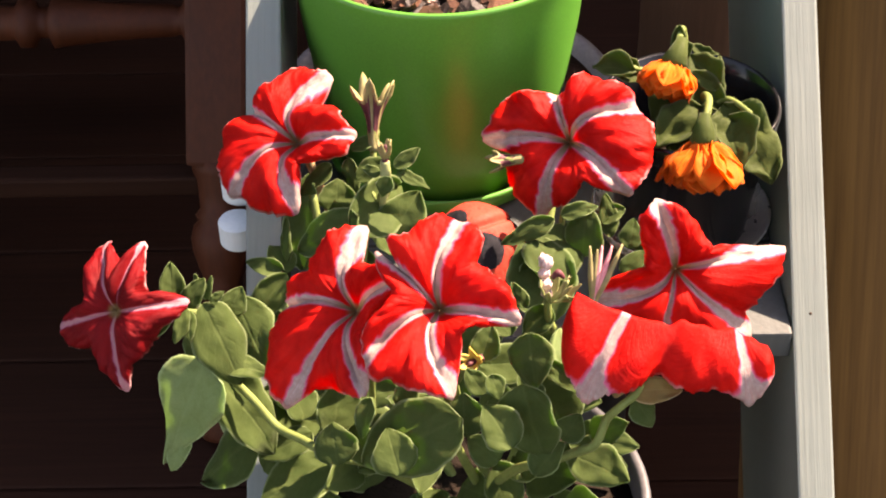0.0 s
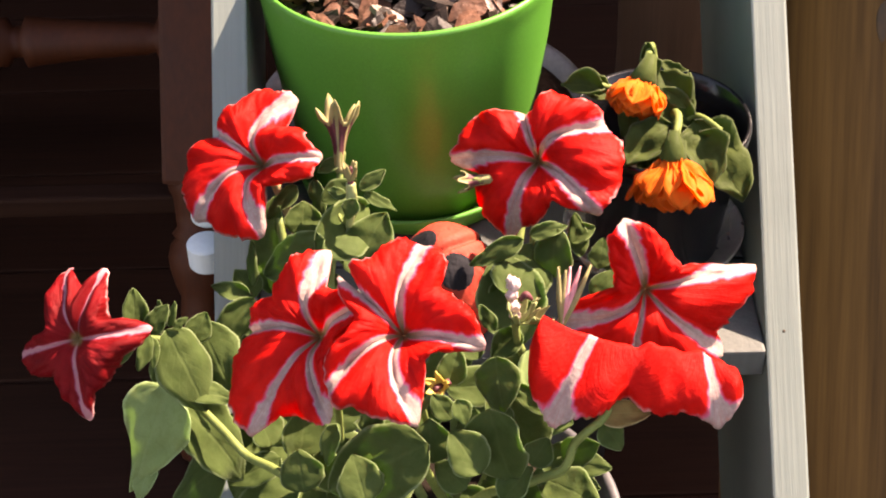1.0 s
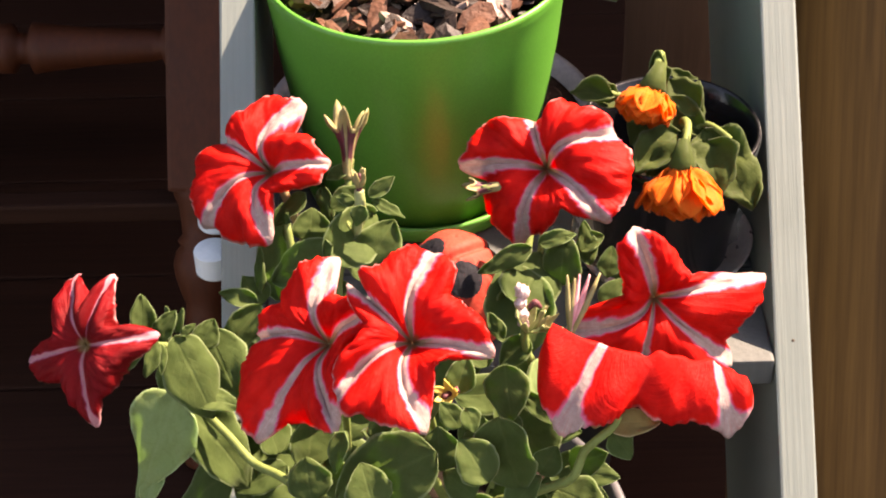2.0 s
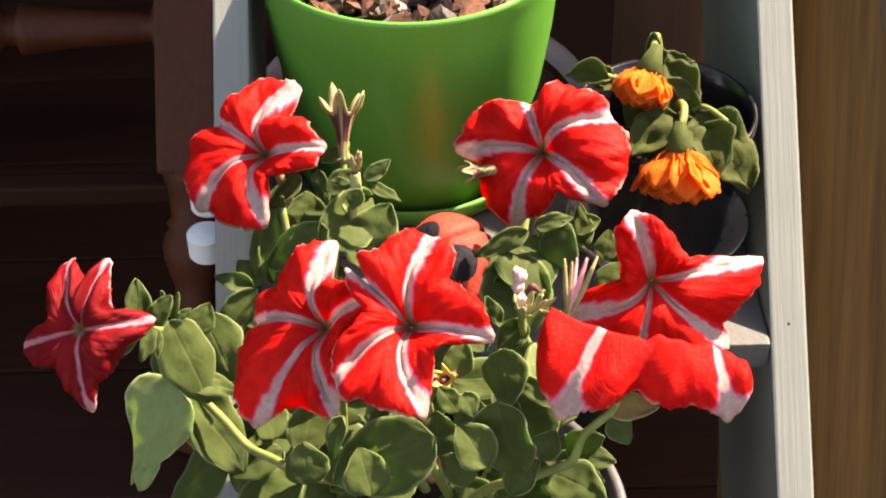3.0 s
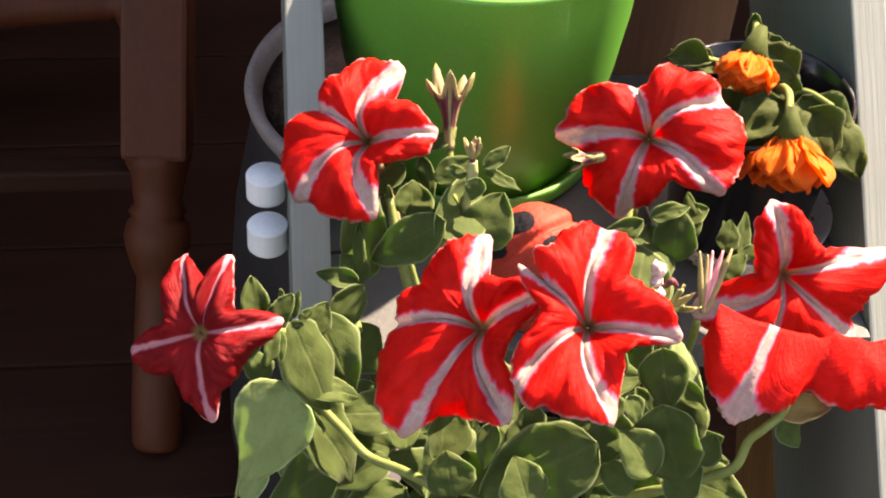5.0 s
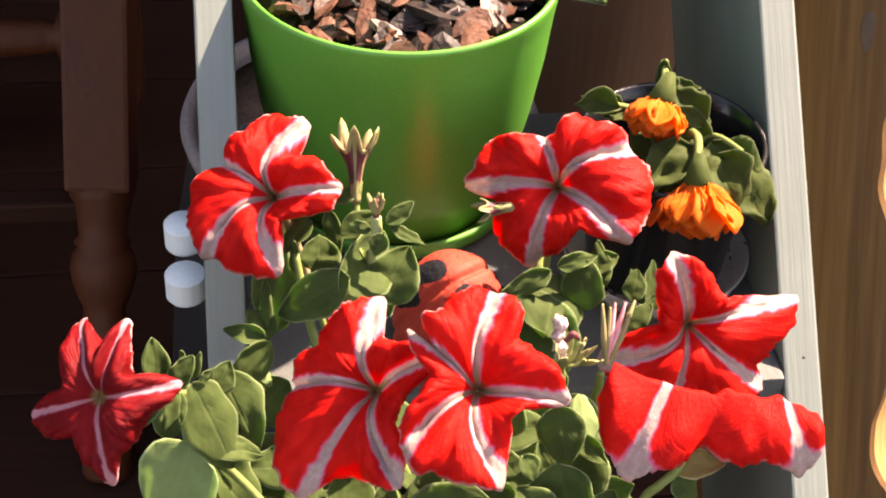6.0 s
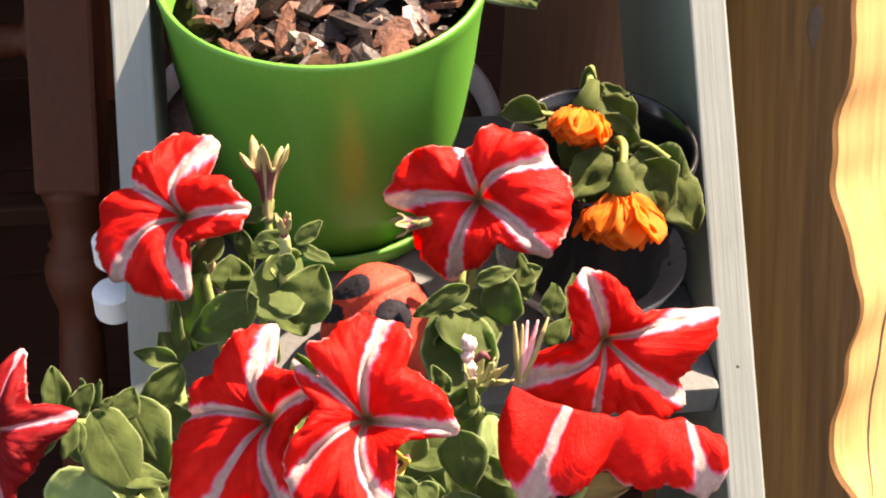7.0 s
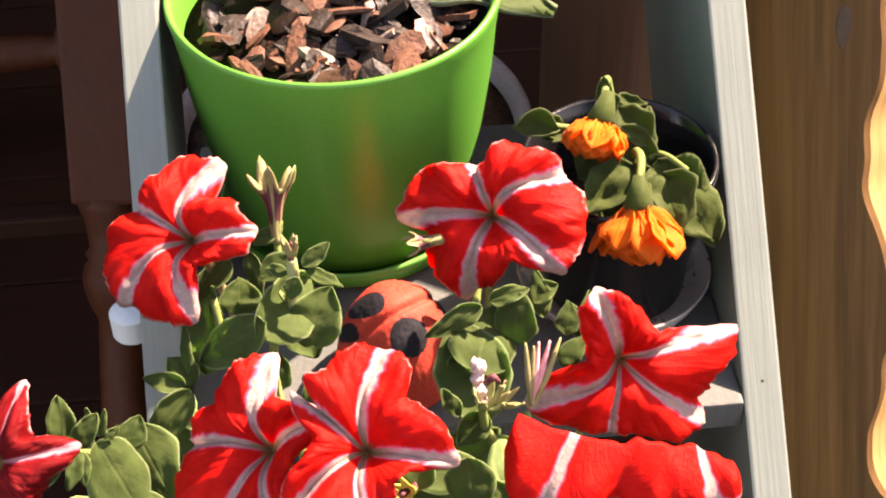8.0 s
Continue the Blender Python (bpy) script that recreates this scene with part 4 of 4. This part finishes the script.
lf((-41, 533, 568), (-48, 535, 570), 4, (0.04, -0.50, 0.87), 0.15, 0.10)
lf((-47, 528, 530), (-54, 519, 519), 12, (0.05, -0.60, 0.80), 0.15, 0.10)
lf((-45, 546, 537), (-35, 535, 523), 15, (0.05, -0.58, 0.82), 0.15, 0.10)
lf((-70, 437, 522), (-75, 446, 533), 13, (0.08, -0.47, 0.88), 0.15, 0.10)
lf((-59, 433, 519), (-56, 445, 533), 18, (0.06, -0.44, 0.90), 0.15, 0.10)
lf((-42, 424, 547), (-46, 416, 536), 7, (-0.30, -0.48, 0.82), 0.40, 0.10)
lf((-9, 412, 548), (-43, 413, 525), 23, (-0.05, -0.43, 0.90), 0.10, 0.12)
lf((-56, 415, 520), (-58, 424, 531), 14, (0.06, -0.43, 0.90), 0.15, 0.10)
lf((-37, 429, 529), (-20, 434, 535), 11, (0.03, -0.40, 0.92), 0.15, 0.10)
lf((-29, 429, 550), (-29, 422, 541), 8, (0.03, -0.51, 0.86), 0.15, 0.10)
lf((-50, 432, 525), (-45, 422, 513), 11, (0.05, -0.47, 0.88), 0.15, 0.10)
lf((-71, 441, 520), (-61, 442, 522), 4, (0.06, -0.40, 0.92), 0.15, 0.10)
lf((-20, 410, 527), (-15, 421, 539), 13, (0.02, -0.43, 0.90), 0.15, 0.10)
lf((-32, 402, 528), (-36, 412, 540), 14, (0.03, -0.42, 0.91), 0.15, 0.10)
lf((0, 421, 551), (-6, 427, 557), 7, (-0.00, -0.45, 0.89), 0.15, 0.10)
lf((2, 422, 560), (5, 417, 554), 6, (-0.00, -0.48, 0.87), 0.15, 0.10)
lf((-7, 411, 539), (-8, 420, 550), 13, (0.01, -0.45, 0.89), 0.15, 0.10)
lf((10, 405, 539), (1, 414, 550), 13, (-0.01, -0.43, 0.90), 0.15, 0.10)
lf((14, 420, 557), (21, 411, 531), 19, (0.05, -0.45, 0.89), 0.15, 0.10)
lf((17, 441, 563), (19, 429, 549), 14, (0.12, -0.50, 0.86), 0.15, 0.10)
lf((-1, 440, 550), (3, 448, 559), 9, (0.00, -0.49, 0.87), 0.15, 0.10)
lf((11, 461, 543), (3, 468, 552), 9, (-0.01, -0.57, 0.82), 0.15, 0.10)
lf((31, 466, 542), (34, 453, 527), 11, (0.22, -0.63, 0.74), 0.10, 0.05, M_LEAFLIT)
lf((24, 447, 542), (36, 440, 534), 6, (-0.02, -0.41, 0.91), 0.15, 0.10)
lf((29, 417, 530), (35, 422, 537), 9, (0.16, -0.43, 0.89), 0.15, 0.10)
lf((37, 446, 526), (33, 440, 518), 9, (-0.04, -0.48, 0.88), 0.15, 0.10)
lf((5, 408, 528), (-5, 414, 534), 10, (-0.01, -0.40, 0.91), 0.15, 0.10)
lf((18, 405, 524), (28, 412, 532), 10, (-0.02, -0.40, 0.92), 0.15, 0.10)
lf((28, 482, 538), (18, 476, 531), 9, (-0.03, -0.58, 0.82), 0.15, 0.10)
lf((27, 512, 527), (36, 541, 530), 21, (0.12, -0.55, 0.83), 0.15, 0.10)
lf((32, 536, 540), (12, 530, 533), 7, (-0.14, -0.45, 0.88), 0.10, 0.30)
lf((44, 526, 527), (46, 537, 542), 15, (-0.05, -0.60, 0.80), 0.15, 0.10)
lf((63, 520, 536), (65, 527, 545), 8, (0.16, -0.59, 0.79), 0.15, 0.10)
lf((59, 509, 532), (68, 515, 538), 7, (0.13, -0.46, 0.88), 0.15, 0.10)
lf((53, 551, 526), (63, 554, 530), 7, (-0.05, -0.51, 0.86), 0.15, 0.10)
lf((58, 546, 521), (56, 557, 534), 7, (-0.06, -0.60, 0.80), 0.15, 0.10)
lf((35, 537, 541), (49, 539, 544), 6, (0.14, -0.43, 0.89), 0.15, 0.10)
lf((18, 482, 538), (13, 488, 545), 5, (-0.21, -0.47, 0.86), 0.15, 0.10)
lf((22, 521, 514), (28, 530, 525), 14, (-0.03, -0.58, 0.81), 0.15, 0.10)
lf((70, 527, 528), (66, 536, 537), 6, (-0.37, -0.54, 0.76), 0.15, 0.10)
lf((71, 527, 529), (74, 537, 540), 6, (-0.07, -0.58, 0.81), 0.15, 0.10)
lf((69, 523, 531), (80, 524, 535), 5, (0.01, -0.48, 0.88), 0.15, 0.10)
lf((53, 418, 555), (70, 418, 555), 8, (0.06, -0.36, 0.93), 0.10, 0.20, M_LEAFOLD)
lf((55, 418, 551), (61, 412, 544), 9, (0.14, -0.44, 0.89), 0.15, 0.10)
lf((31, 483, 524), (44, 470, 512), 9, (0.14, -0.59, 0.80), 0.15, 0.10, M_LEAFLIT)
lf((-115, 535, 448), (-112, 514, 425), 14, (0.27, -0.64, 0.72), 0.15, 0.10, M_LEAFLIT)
lf((-90, 515, 492), (-104, 510, 483), 14, (-0.03, -0.56, 0.83), 0.15, 0.10)
lf((-90, 510, 494), (-76, 516, 503), 20, (-0.03, -0.49, 0.87), 0.15, 0.10)
lf((-99, 517, 492), (-109, 522, 497), 16, (-0.02, -0.49, 0.87), 0.15, 0.10)
lf((-79, 502, 486), (-91, 491, 472), 16, (-0.05, -0.54, 0.84), 0.15, 0.10)
lf((-71, 520, 486), (-70, 508, 472), 11, (-0.06, -0.56, 0.83), 0.15, 0.10)
lf((-97, 484, 440), (-82, 493, 453), 14, (-0.03, -0.50, 0.87), 0.15, 0.10)
lf((-119, 501, 493), (-126, 509, 501), 10, (0.00, -0.48, 0.88), 0.15, 0.10)
lf((-53, 479, 489), (-45, 464, 472), 20, (-0.07, -0.46, 0.88), 0.15, 0.10)
lf((21, 452, 532), (32, 435, 516), 21, (-0.16, -0.46, 0.87), 0.15, 0.10)
lf((22, 442, 522), (15, 451, 531), 8, (-0.16, -0.45, 0.88), 0.15, 0.10)

# loose leaves low in the heart of the plant
rnd = random.Random(11)
for i in range(64):
    a = rnd.uniform(0, 2 * math.pi)
    q = math.sqrt(rnd.uniform(0.05, 1))
    b = Vector((-0.018 + 0.068 * q * math.cos(a), 0.478 + 0.045 * q * math.sin(a), rnd.uniform(0.435, 0.515) - 0.03 * q))
    d = Vector((math.cos(a) * 0.7, math.sin(a) * 0.5 - 0.3, rnd.uniform(-0.2, 0.6))).normalized()
    ln = rnd.uniform(0.020, 0.034)
    leaf(PLANT, b, b + d * ln, ln * rnd.uniform(0.55, 0.75), (rnd.uniform(-0.4, 0.4), -0.6, 0.8), None, 0.15, 0.12, seed=i)


def sepals(parent, base, axis, n, length, width, spread, material, name="sepal"):
    ax = Vector(axis).normalized()
    s0 = ax.orthogonal().normalized()
    s1 = ax.cross(s0)
    for k in range(n):
        a = 2 * math.pi * k / n + 0.4
        o = s0 * math.cos(a) + s1 * math.sin(a)
        d = (ax + o * spread * (1 + 0.3 * math.sin(k * 2.1))).normalized()
        ob = part(name, leaf_bm(Vector(base), Vector(base) + d * length, width, -o + ax * 0.3, 0.3, -0.15, k, 8, 4), material, parent)
        so = ob.modifiers.new("thick", "SOLIDIFY")
        so.thickness = 0.0005


def spent_bud(points, radii, material, axis, n, length, width, spread, smat, label):
    pts = [mm(*p) for p in points]
    b = part("bud", tube_bm(pts, [r / 1000 for r in radii], 10), material, PLANT, label)
    sepals(b, pts[-1], axis, n, length, width, spread, smat)
    sepals(b, pts[0], axis, 4, 0.008, 0.003, 0.5, M_STEM)
    return b


# tall withered bloom, small rosette bud, fuzzy bud, seed pods, dark shrivelled bloom, yellowing bud
def withered_bloom(base, axis, length, wide, label):
    """A spent bloom: a tube that flares into five pointed, curled tips, pale along the ribs and dark purple between."""
    bm = bmesh.new()
    na, nr = 40, 12
    grid = []
    for i in range(na):
        a = 2 * math.pi * i / na
        rib = abs(math.cos(2.5 * a)) ** 1.5
        col = []
        for j in range(nr + 1):
            t = j / nr
            top = length * (0.70 + 0.32 * rib ** 2.5 * (1 + 0.18 * math.sin(a * 2 + 1)))
            r = 0.0021 + 0.0006 * t + (wide - 0.0024) * t ** 3 * (0.45 + 0.55 * rib) - 0.0004 * (1 - rib) * math.sin(math.pi * t)
            droop = 0.0030 * max(0, t - 0.8) * 5 * rib * (0.5 + 0.5 * math.sin(a * 3))
            col.append(bm.verts.new((r * math.cos(a), r * math.sin(a), top * t - droop)))
        grid.append(col)
    for i in range(na):
        k = (i + 1) % na
        a = 2 * math.pi * (i + 0.5) / na
        for j in range(nr):
            f = bm.faces.new((grid[i][j], grid[k][j], grid[k][j + 1], grid[i][j + 1]))
            f.material_index = 0 if abs(math.cos(2.5 * a)) > 0.95 or j < 4 or j == nr - 1 or (j == nr - 2 and abs(math.cos(2.5 * a)) > 0.8) else 1
    bm.transform(frame_of(base, axis, (1, 0, 0.2)))
    ob = part("bud", bm, M_BUD, PLANT, label)
    ob.data.materials.append(M_WITHER)
    so = ob.modifiers.new("thick", "SOLIDIFY")
    so.thickness, so.offset = 0.0005, -1
    sepals(ob, Vector(base), axis, 5, 0.009, 0.0028, 0.25, M_STEM)


withered_bloom(mm(-45, 556, 563), (0.02, 0.5, 0.85), 0.031, 0.0098, "withered petunia bloom, purple inside with yellow tips")
spent_bud([(-41, 532, 551), (-39, 532, 566), (-39, 534, 574)], [1.4, 2.4, 2.0], M_BUDG, (0, 0.3, 0.9), 6, 0.0095, 0.0030, 0.42, M_BUD, "small green bud with reddish centre")
part("bud_tip", tube_bm([mm(-39, 533, 572), mm(-38.6, 536, 581)], [0.0016, 0.0007], 8), M_WITHER, PLANT, "reddish bud tip")
fb = bmesh.new()
for ox, oy, oz, r in ((26.0, 481, 547, 2.2), (25.5, 482, 551, 2.7), (25.0, 484, 555, 2.5), (25.6, 486, 559, 2.9), (24.6, 486, 561, 1.9)):
    bmesh.ops.create_icosphere(fb, subdivisions=3, radius=r / 1000, matrix=Matrix.Translation(mm(ox, oy, oz)))
for v in fb.verts:
    v.co += Vector((noise.noise(v.co * 900), noise.noise(v.co * 900 + Vector((7, 0, 0))), noise.noise(v.co * 900 + Vector((0, 9, 0))))) * 0.0009
fz = part("bud", fb, M_PINK, PLANT, "pale pink fuzzy shrivelled bud")
part("bud_tip", tube_bm([mm(28, 483, 553), mm(30.5, 484, 555), mm(33, 483, 553)], [0.0009, 0.0016, 0.0006], 8), M_WITHER, fz, "dark red shrivelled petal")
sepals(fz, mm(27, 480, 543), (0.15, 0.0, 0.9), 6, 0.013, 0.0030, 0.7, M_BUDG)
sepals(fz, mm(31, 479, 545), (0.7, -0.1, 0.7), 5, 0.011, 0.0026, 0.5, M_BUD)
for tx, ty, tz, mt in ((44, 498, 557, M_BUD), (49, 498, 557, M_PINKB), (53, 498, 557, M_PINKB), (57.5, 501, 555, M_BUD), (47, 497, 556, M_BUD)):
    part("seed_pod", tube_bm([mm(45, 484, 538), mm((45 + tx) / 2, 491, 547), mm(tx, ty, tz)], [0.0012, 0.0015, 0.0004], 8), mt, PLANT, "pink and yellow-green spent calyx")
withered_bloom(mm(20, 563, 552), (-0.80, -0.05, -0.05), 0.016, 0.0050, "dark red shrivelled bloom with yellow tips")
yb = part("bud", tube_bm([mm(0, 441, 551), mm(-4, 440, 549), mm(-6, 437, 551)], [0.0014, 0.0022, 0.0010], 9), M_WITHER, PLANT, "yellowing bud")
sepals(yb, mm(-3, 440, 549), (-0.4, -0.5, 0.6), 5, 0.009, 0.003, 0.7, M_YEL)


def build_petunia_pot():
    pot = thing("flower_pot", (-0.004, 0.462, 0.29), "grey plastic pot hidden under petunia leaves", "flower pot")
    part("body", lathe_bm([(0.0001, 0), (0.066, 0), (0.069, 0.003), (0.080, 0.080), (0.079, 0.125), (0.075, 0.150), (0.076, 0.158), (0.074, 0.161), (0.071, 0.158), (0.060, 0.01), (0.0001, 0.008)], 64), M_POTM, pot)
    part("soil", lathe_bm([(0.0001, 0.148), (0.03, 0.150), (0.0705, 0.146)], 40), M_SOIL, pot)


build_petunia_pot()

# ------------------------------------------------------------------ calendula in the black pot
CAL = thing("calendula_plant", (0.0985, 0.597, 0.54), "wilting calendula with two orange drooping flowers", "plant")
INV = Matrix.Translation((-0.0985, -0.597, -0.54))


def cal(name, bm, material, parent=None, label=""):
    bm.transform(INV)
    ob = part(name, bm, material, CAL, label)
    return ob


def cal_leaf(b, t, w, facing, cup, bend, material):
    bm = leaf_bm(mm(*b), mm(*t), w / 1000, facing, cup + 0.15, bend, b[0] * 0.7, 14, 8, 0.8)
    for v in bm.verts:
        v.co += Vector((0.0012 * noise.noise(v.co * 230), 0.0022 * noise.noise(v.co * 110 + Vector((5, 0, 0))), 0.0036 * noise.noise(v.co * 130)))
    ob = cal("leaf", bm, M_CALLEAF)
    so = ob.modifiers.new("thick", "SOLIDIFY")
    so.thickness = 0.0006


cal_leaf((109, 608, 556), (98, 619, 569), 15, (-0.12, -0.65, 0.75), 0.15, 0.10, M_CALLEAF)
cal_leaf((111, 600, 552), (131, 565, 536), 27, (0.12, -0.61, 0.78), 0.10, 0.25, M_CALLEAF)
cal_leaf((113, 592, 552), (115, 565, 543), 22, (-0.13, -0.68, 0.72), 0.20, 0.20, M_CALLEAF)
cal_leaf((101, 595, 555), (79, 577, 549), 20, (-0.33, -0.61, 0.72), 0.20, 0.20, M_CALLEAF)
cal_leaf((72, 611, 566), (53, 611, 567), 9, (-0.26, -0.54, 0.80), 0.40, 0.20, M_CALLEAF)
cal_leaf((76, 611, 559), (57, 617, 567), 10, (-0.06, -0.47, 0.88), 0.30, 0.20, M_CALLEAF)
cal_leaf((95, 612, 560), (112, 602, 548), 18, (0.06, -0.66, 0.75), 0.15, 0.10, M_CALLEAF)
cal_leaf((95, 614, 568), (91, 623, 579), 9, (-0.12, -0.75, 0.65), 0.15, 0.10, M_CALLEAF)
cal_leaf((103, 606, 545), (112, 621, 563), 13, (0.06, -0.69, 0.72), 0.15, 0.10, M_CALLEAF)
cal_leaf((99, 629, 565), (112, 627, 562), 7, (0.04, -0.50, 0.86), 0.15, 0.10, M_CALLEAF)

cal_leaf((96, 616, 552), (80, 606, 541), 20, (-0.3, -0.5, 0.8), 0.2, 0.3, M_CALLEAF)
cal_leaf((100, 604, 548), (90, 588, 530), 18, (-0.2, -0.7, 0.7), 0.2, 0.2, M_CALLEAF)


def orange_head(centre, axis, radius, inner, outer, n, bulge, label):
    """A drooping head: a green calyx and rings of petals fanning round the axis."""
    ax = Vector(axis).normalized()
    s0 = ax.orthogonal().normalized()
    s1 = ax.cross(s0)
    c = Vector(centre)
    bm = lathe_bm([(0.0001, -0.011), (0.0022, -0.011), (0.0045, -0.004), (0.0062, 0.001), (0.0050, 0.003), (0.0001, 0.002)], 18)
    bm.transform(INV @ frame_of(c, ax, (1, 0.2, 0)))
    head = part("flower_head", bm, M_CALLEAF, CAL, label)
    rr = random.Random(n)
    for k in range(n):
        q = k / n
        a = k * 2.39996
        ang = inner + (outer - inner) * math.sqrt(q)
        o = s0 * math.cos(a) + s1 * math.sin(a)
        d = (ax * math.cos(ang) + o * math.sin(ang)).normalized()
        ln = radius * rr.uniform(0.85, 1.08)
        b = c + o * 0.0035 + ax * 0.001
        pb = leaf_bm(b, b + d * ln, radius * rr.uniform(0.60, 0.78), o + ax * 0.4, 0.25, bulge + rr.uniform(-0.08, 0.12), k, 10, 6, 1.6)
        for v in pb.verts:
            v.co += o * 0.0008 * noise.noise(v.co * 110) + ax * 0.0010 * noise.noise(v.co * 150 + Vector((3, 1, 0)))
        pb.transform(INV)
        po = part("petal", pb, M_ORANGE, head)
        so = po.modifiers.new("thick", "SOLIDIFY")
        so.thickness = 0.0004


orange_head((0.0890, 0.6060, 0.5730), (-0.35, -0.62, -0.70), 0.0165, 0.05, 0.72, 30, 0.22, "orange drooping calendula flower, half open")
orange_head((0.0990, 0.5720, 0.5550), (-0.05, -0.56, -0.83), 0.0235, 0.10, 0.74, 26, 0.06, "orange hanging calendula flower, petals spread")
for pts_, r in (([(98, 600, 536), (97, 622, 560), (95, 629, 574), (92, 618, 577), (89.5, 608, 575)], 1.7), ([(100, 598, 536), (103, 606, 552), (104, 596, 558), (101, 582, 556), (99.5, 574, 556)], 1.9), ([(100, 600, 536), (85, 615, 556), (70, 613, 565)], 1.4), ([(100, 600, 536), (112, 605, 552), (122, 590, 555)], 1.4)):
    cal("stem", tube_bm([mm(*p) for p in pts_], [r / 1000] * len(pts_), 8), M_STEM)


# ------------------------------------------------------------------ orchid leaves over the green pot
def build_orchid():
    pl = thing("orchid_plant", (-0.0165, 0.681, 0.58), "orchid plant with broad drooping green leaves in bark", "plant")
    inv = Matrix.Translation((0.0165, -0.681, -0.58))
    base = Vector((-0.0165, 0.715, 0.583))
    # first leaf hangs in view; the other three are unseen, added to shade the pot
    for tip, w, f, bend in (((0.0800, 0.6830, 0.579), 0.044, (0.2, -0.3, 0.9), 0.35), ((0.10, 0.86, 0.74), 0.07, (0, -0.2, 0.95), 0.3), ((0.06, 0.84, 0.70), 0.06, (-0.3, 0, 0.95), 0.2), ((0.14, 0.80, 0.66), 0.055, (0, 0, 1), 0.3)):
        bm = leaf_bm(base, tip, w, f, 0.25, bend, w * 99, 22, 8, 0.9)
        bm.transform(inv)
        ob = part("leaf", bm, M_ORCHID, pl)
        so = ob.modifiers.new("thick", "SOLIDIFY")
        so.thickness = 0.0022


build_orchid()


def build_post():
    """A rounded timber post behind the stand, slightly out of round."""
    prof = [(0.0001, 0.0), (0.063, 0.0)] + [(0.0635 + 0.0014 * math.sin(k * 1.7), 0.01 + 0.07 * k) for k in range(14)] + [(0.063, 0.99), (0.0001, 0.995)]
    ob = mesh_ob("wooden_post", lathe_bm(prof, 48, wobble=0.02), M_BATTEN)
    ob.location = (0.2075, 1.165, 0.0)
    tagged(ob, "reddish brown round wooden post standing behind the stand", "post")


build_post()
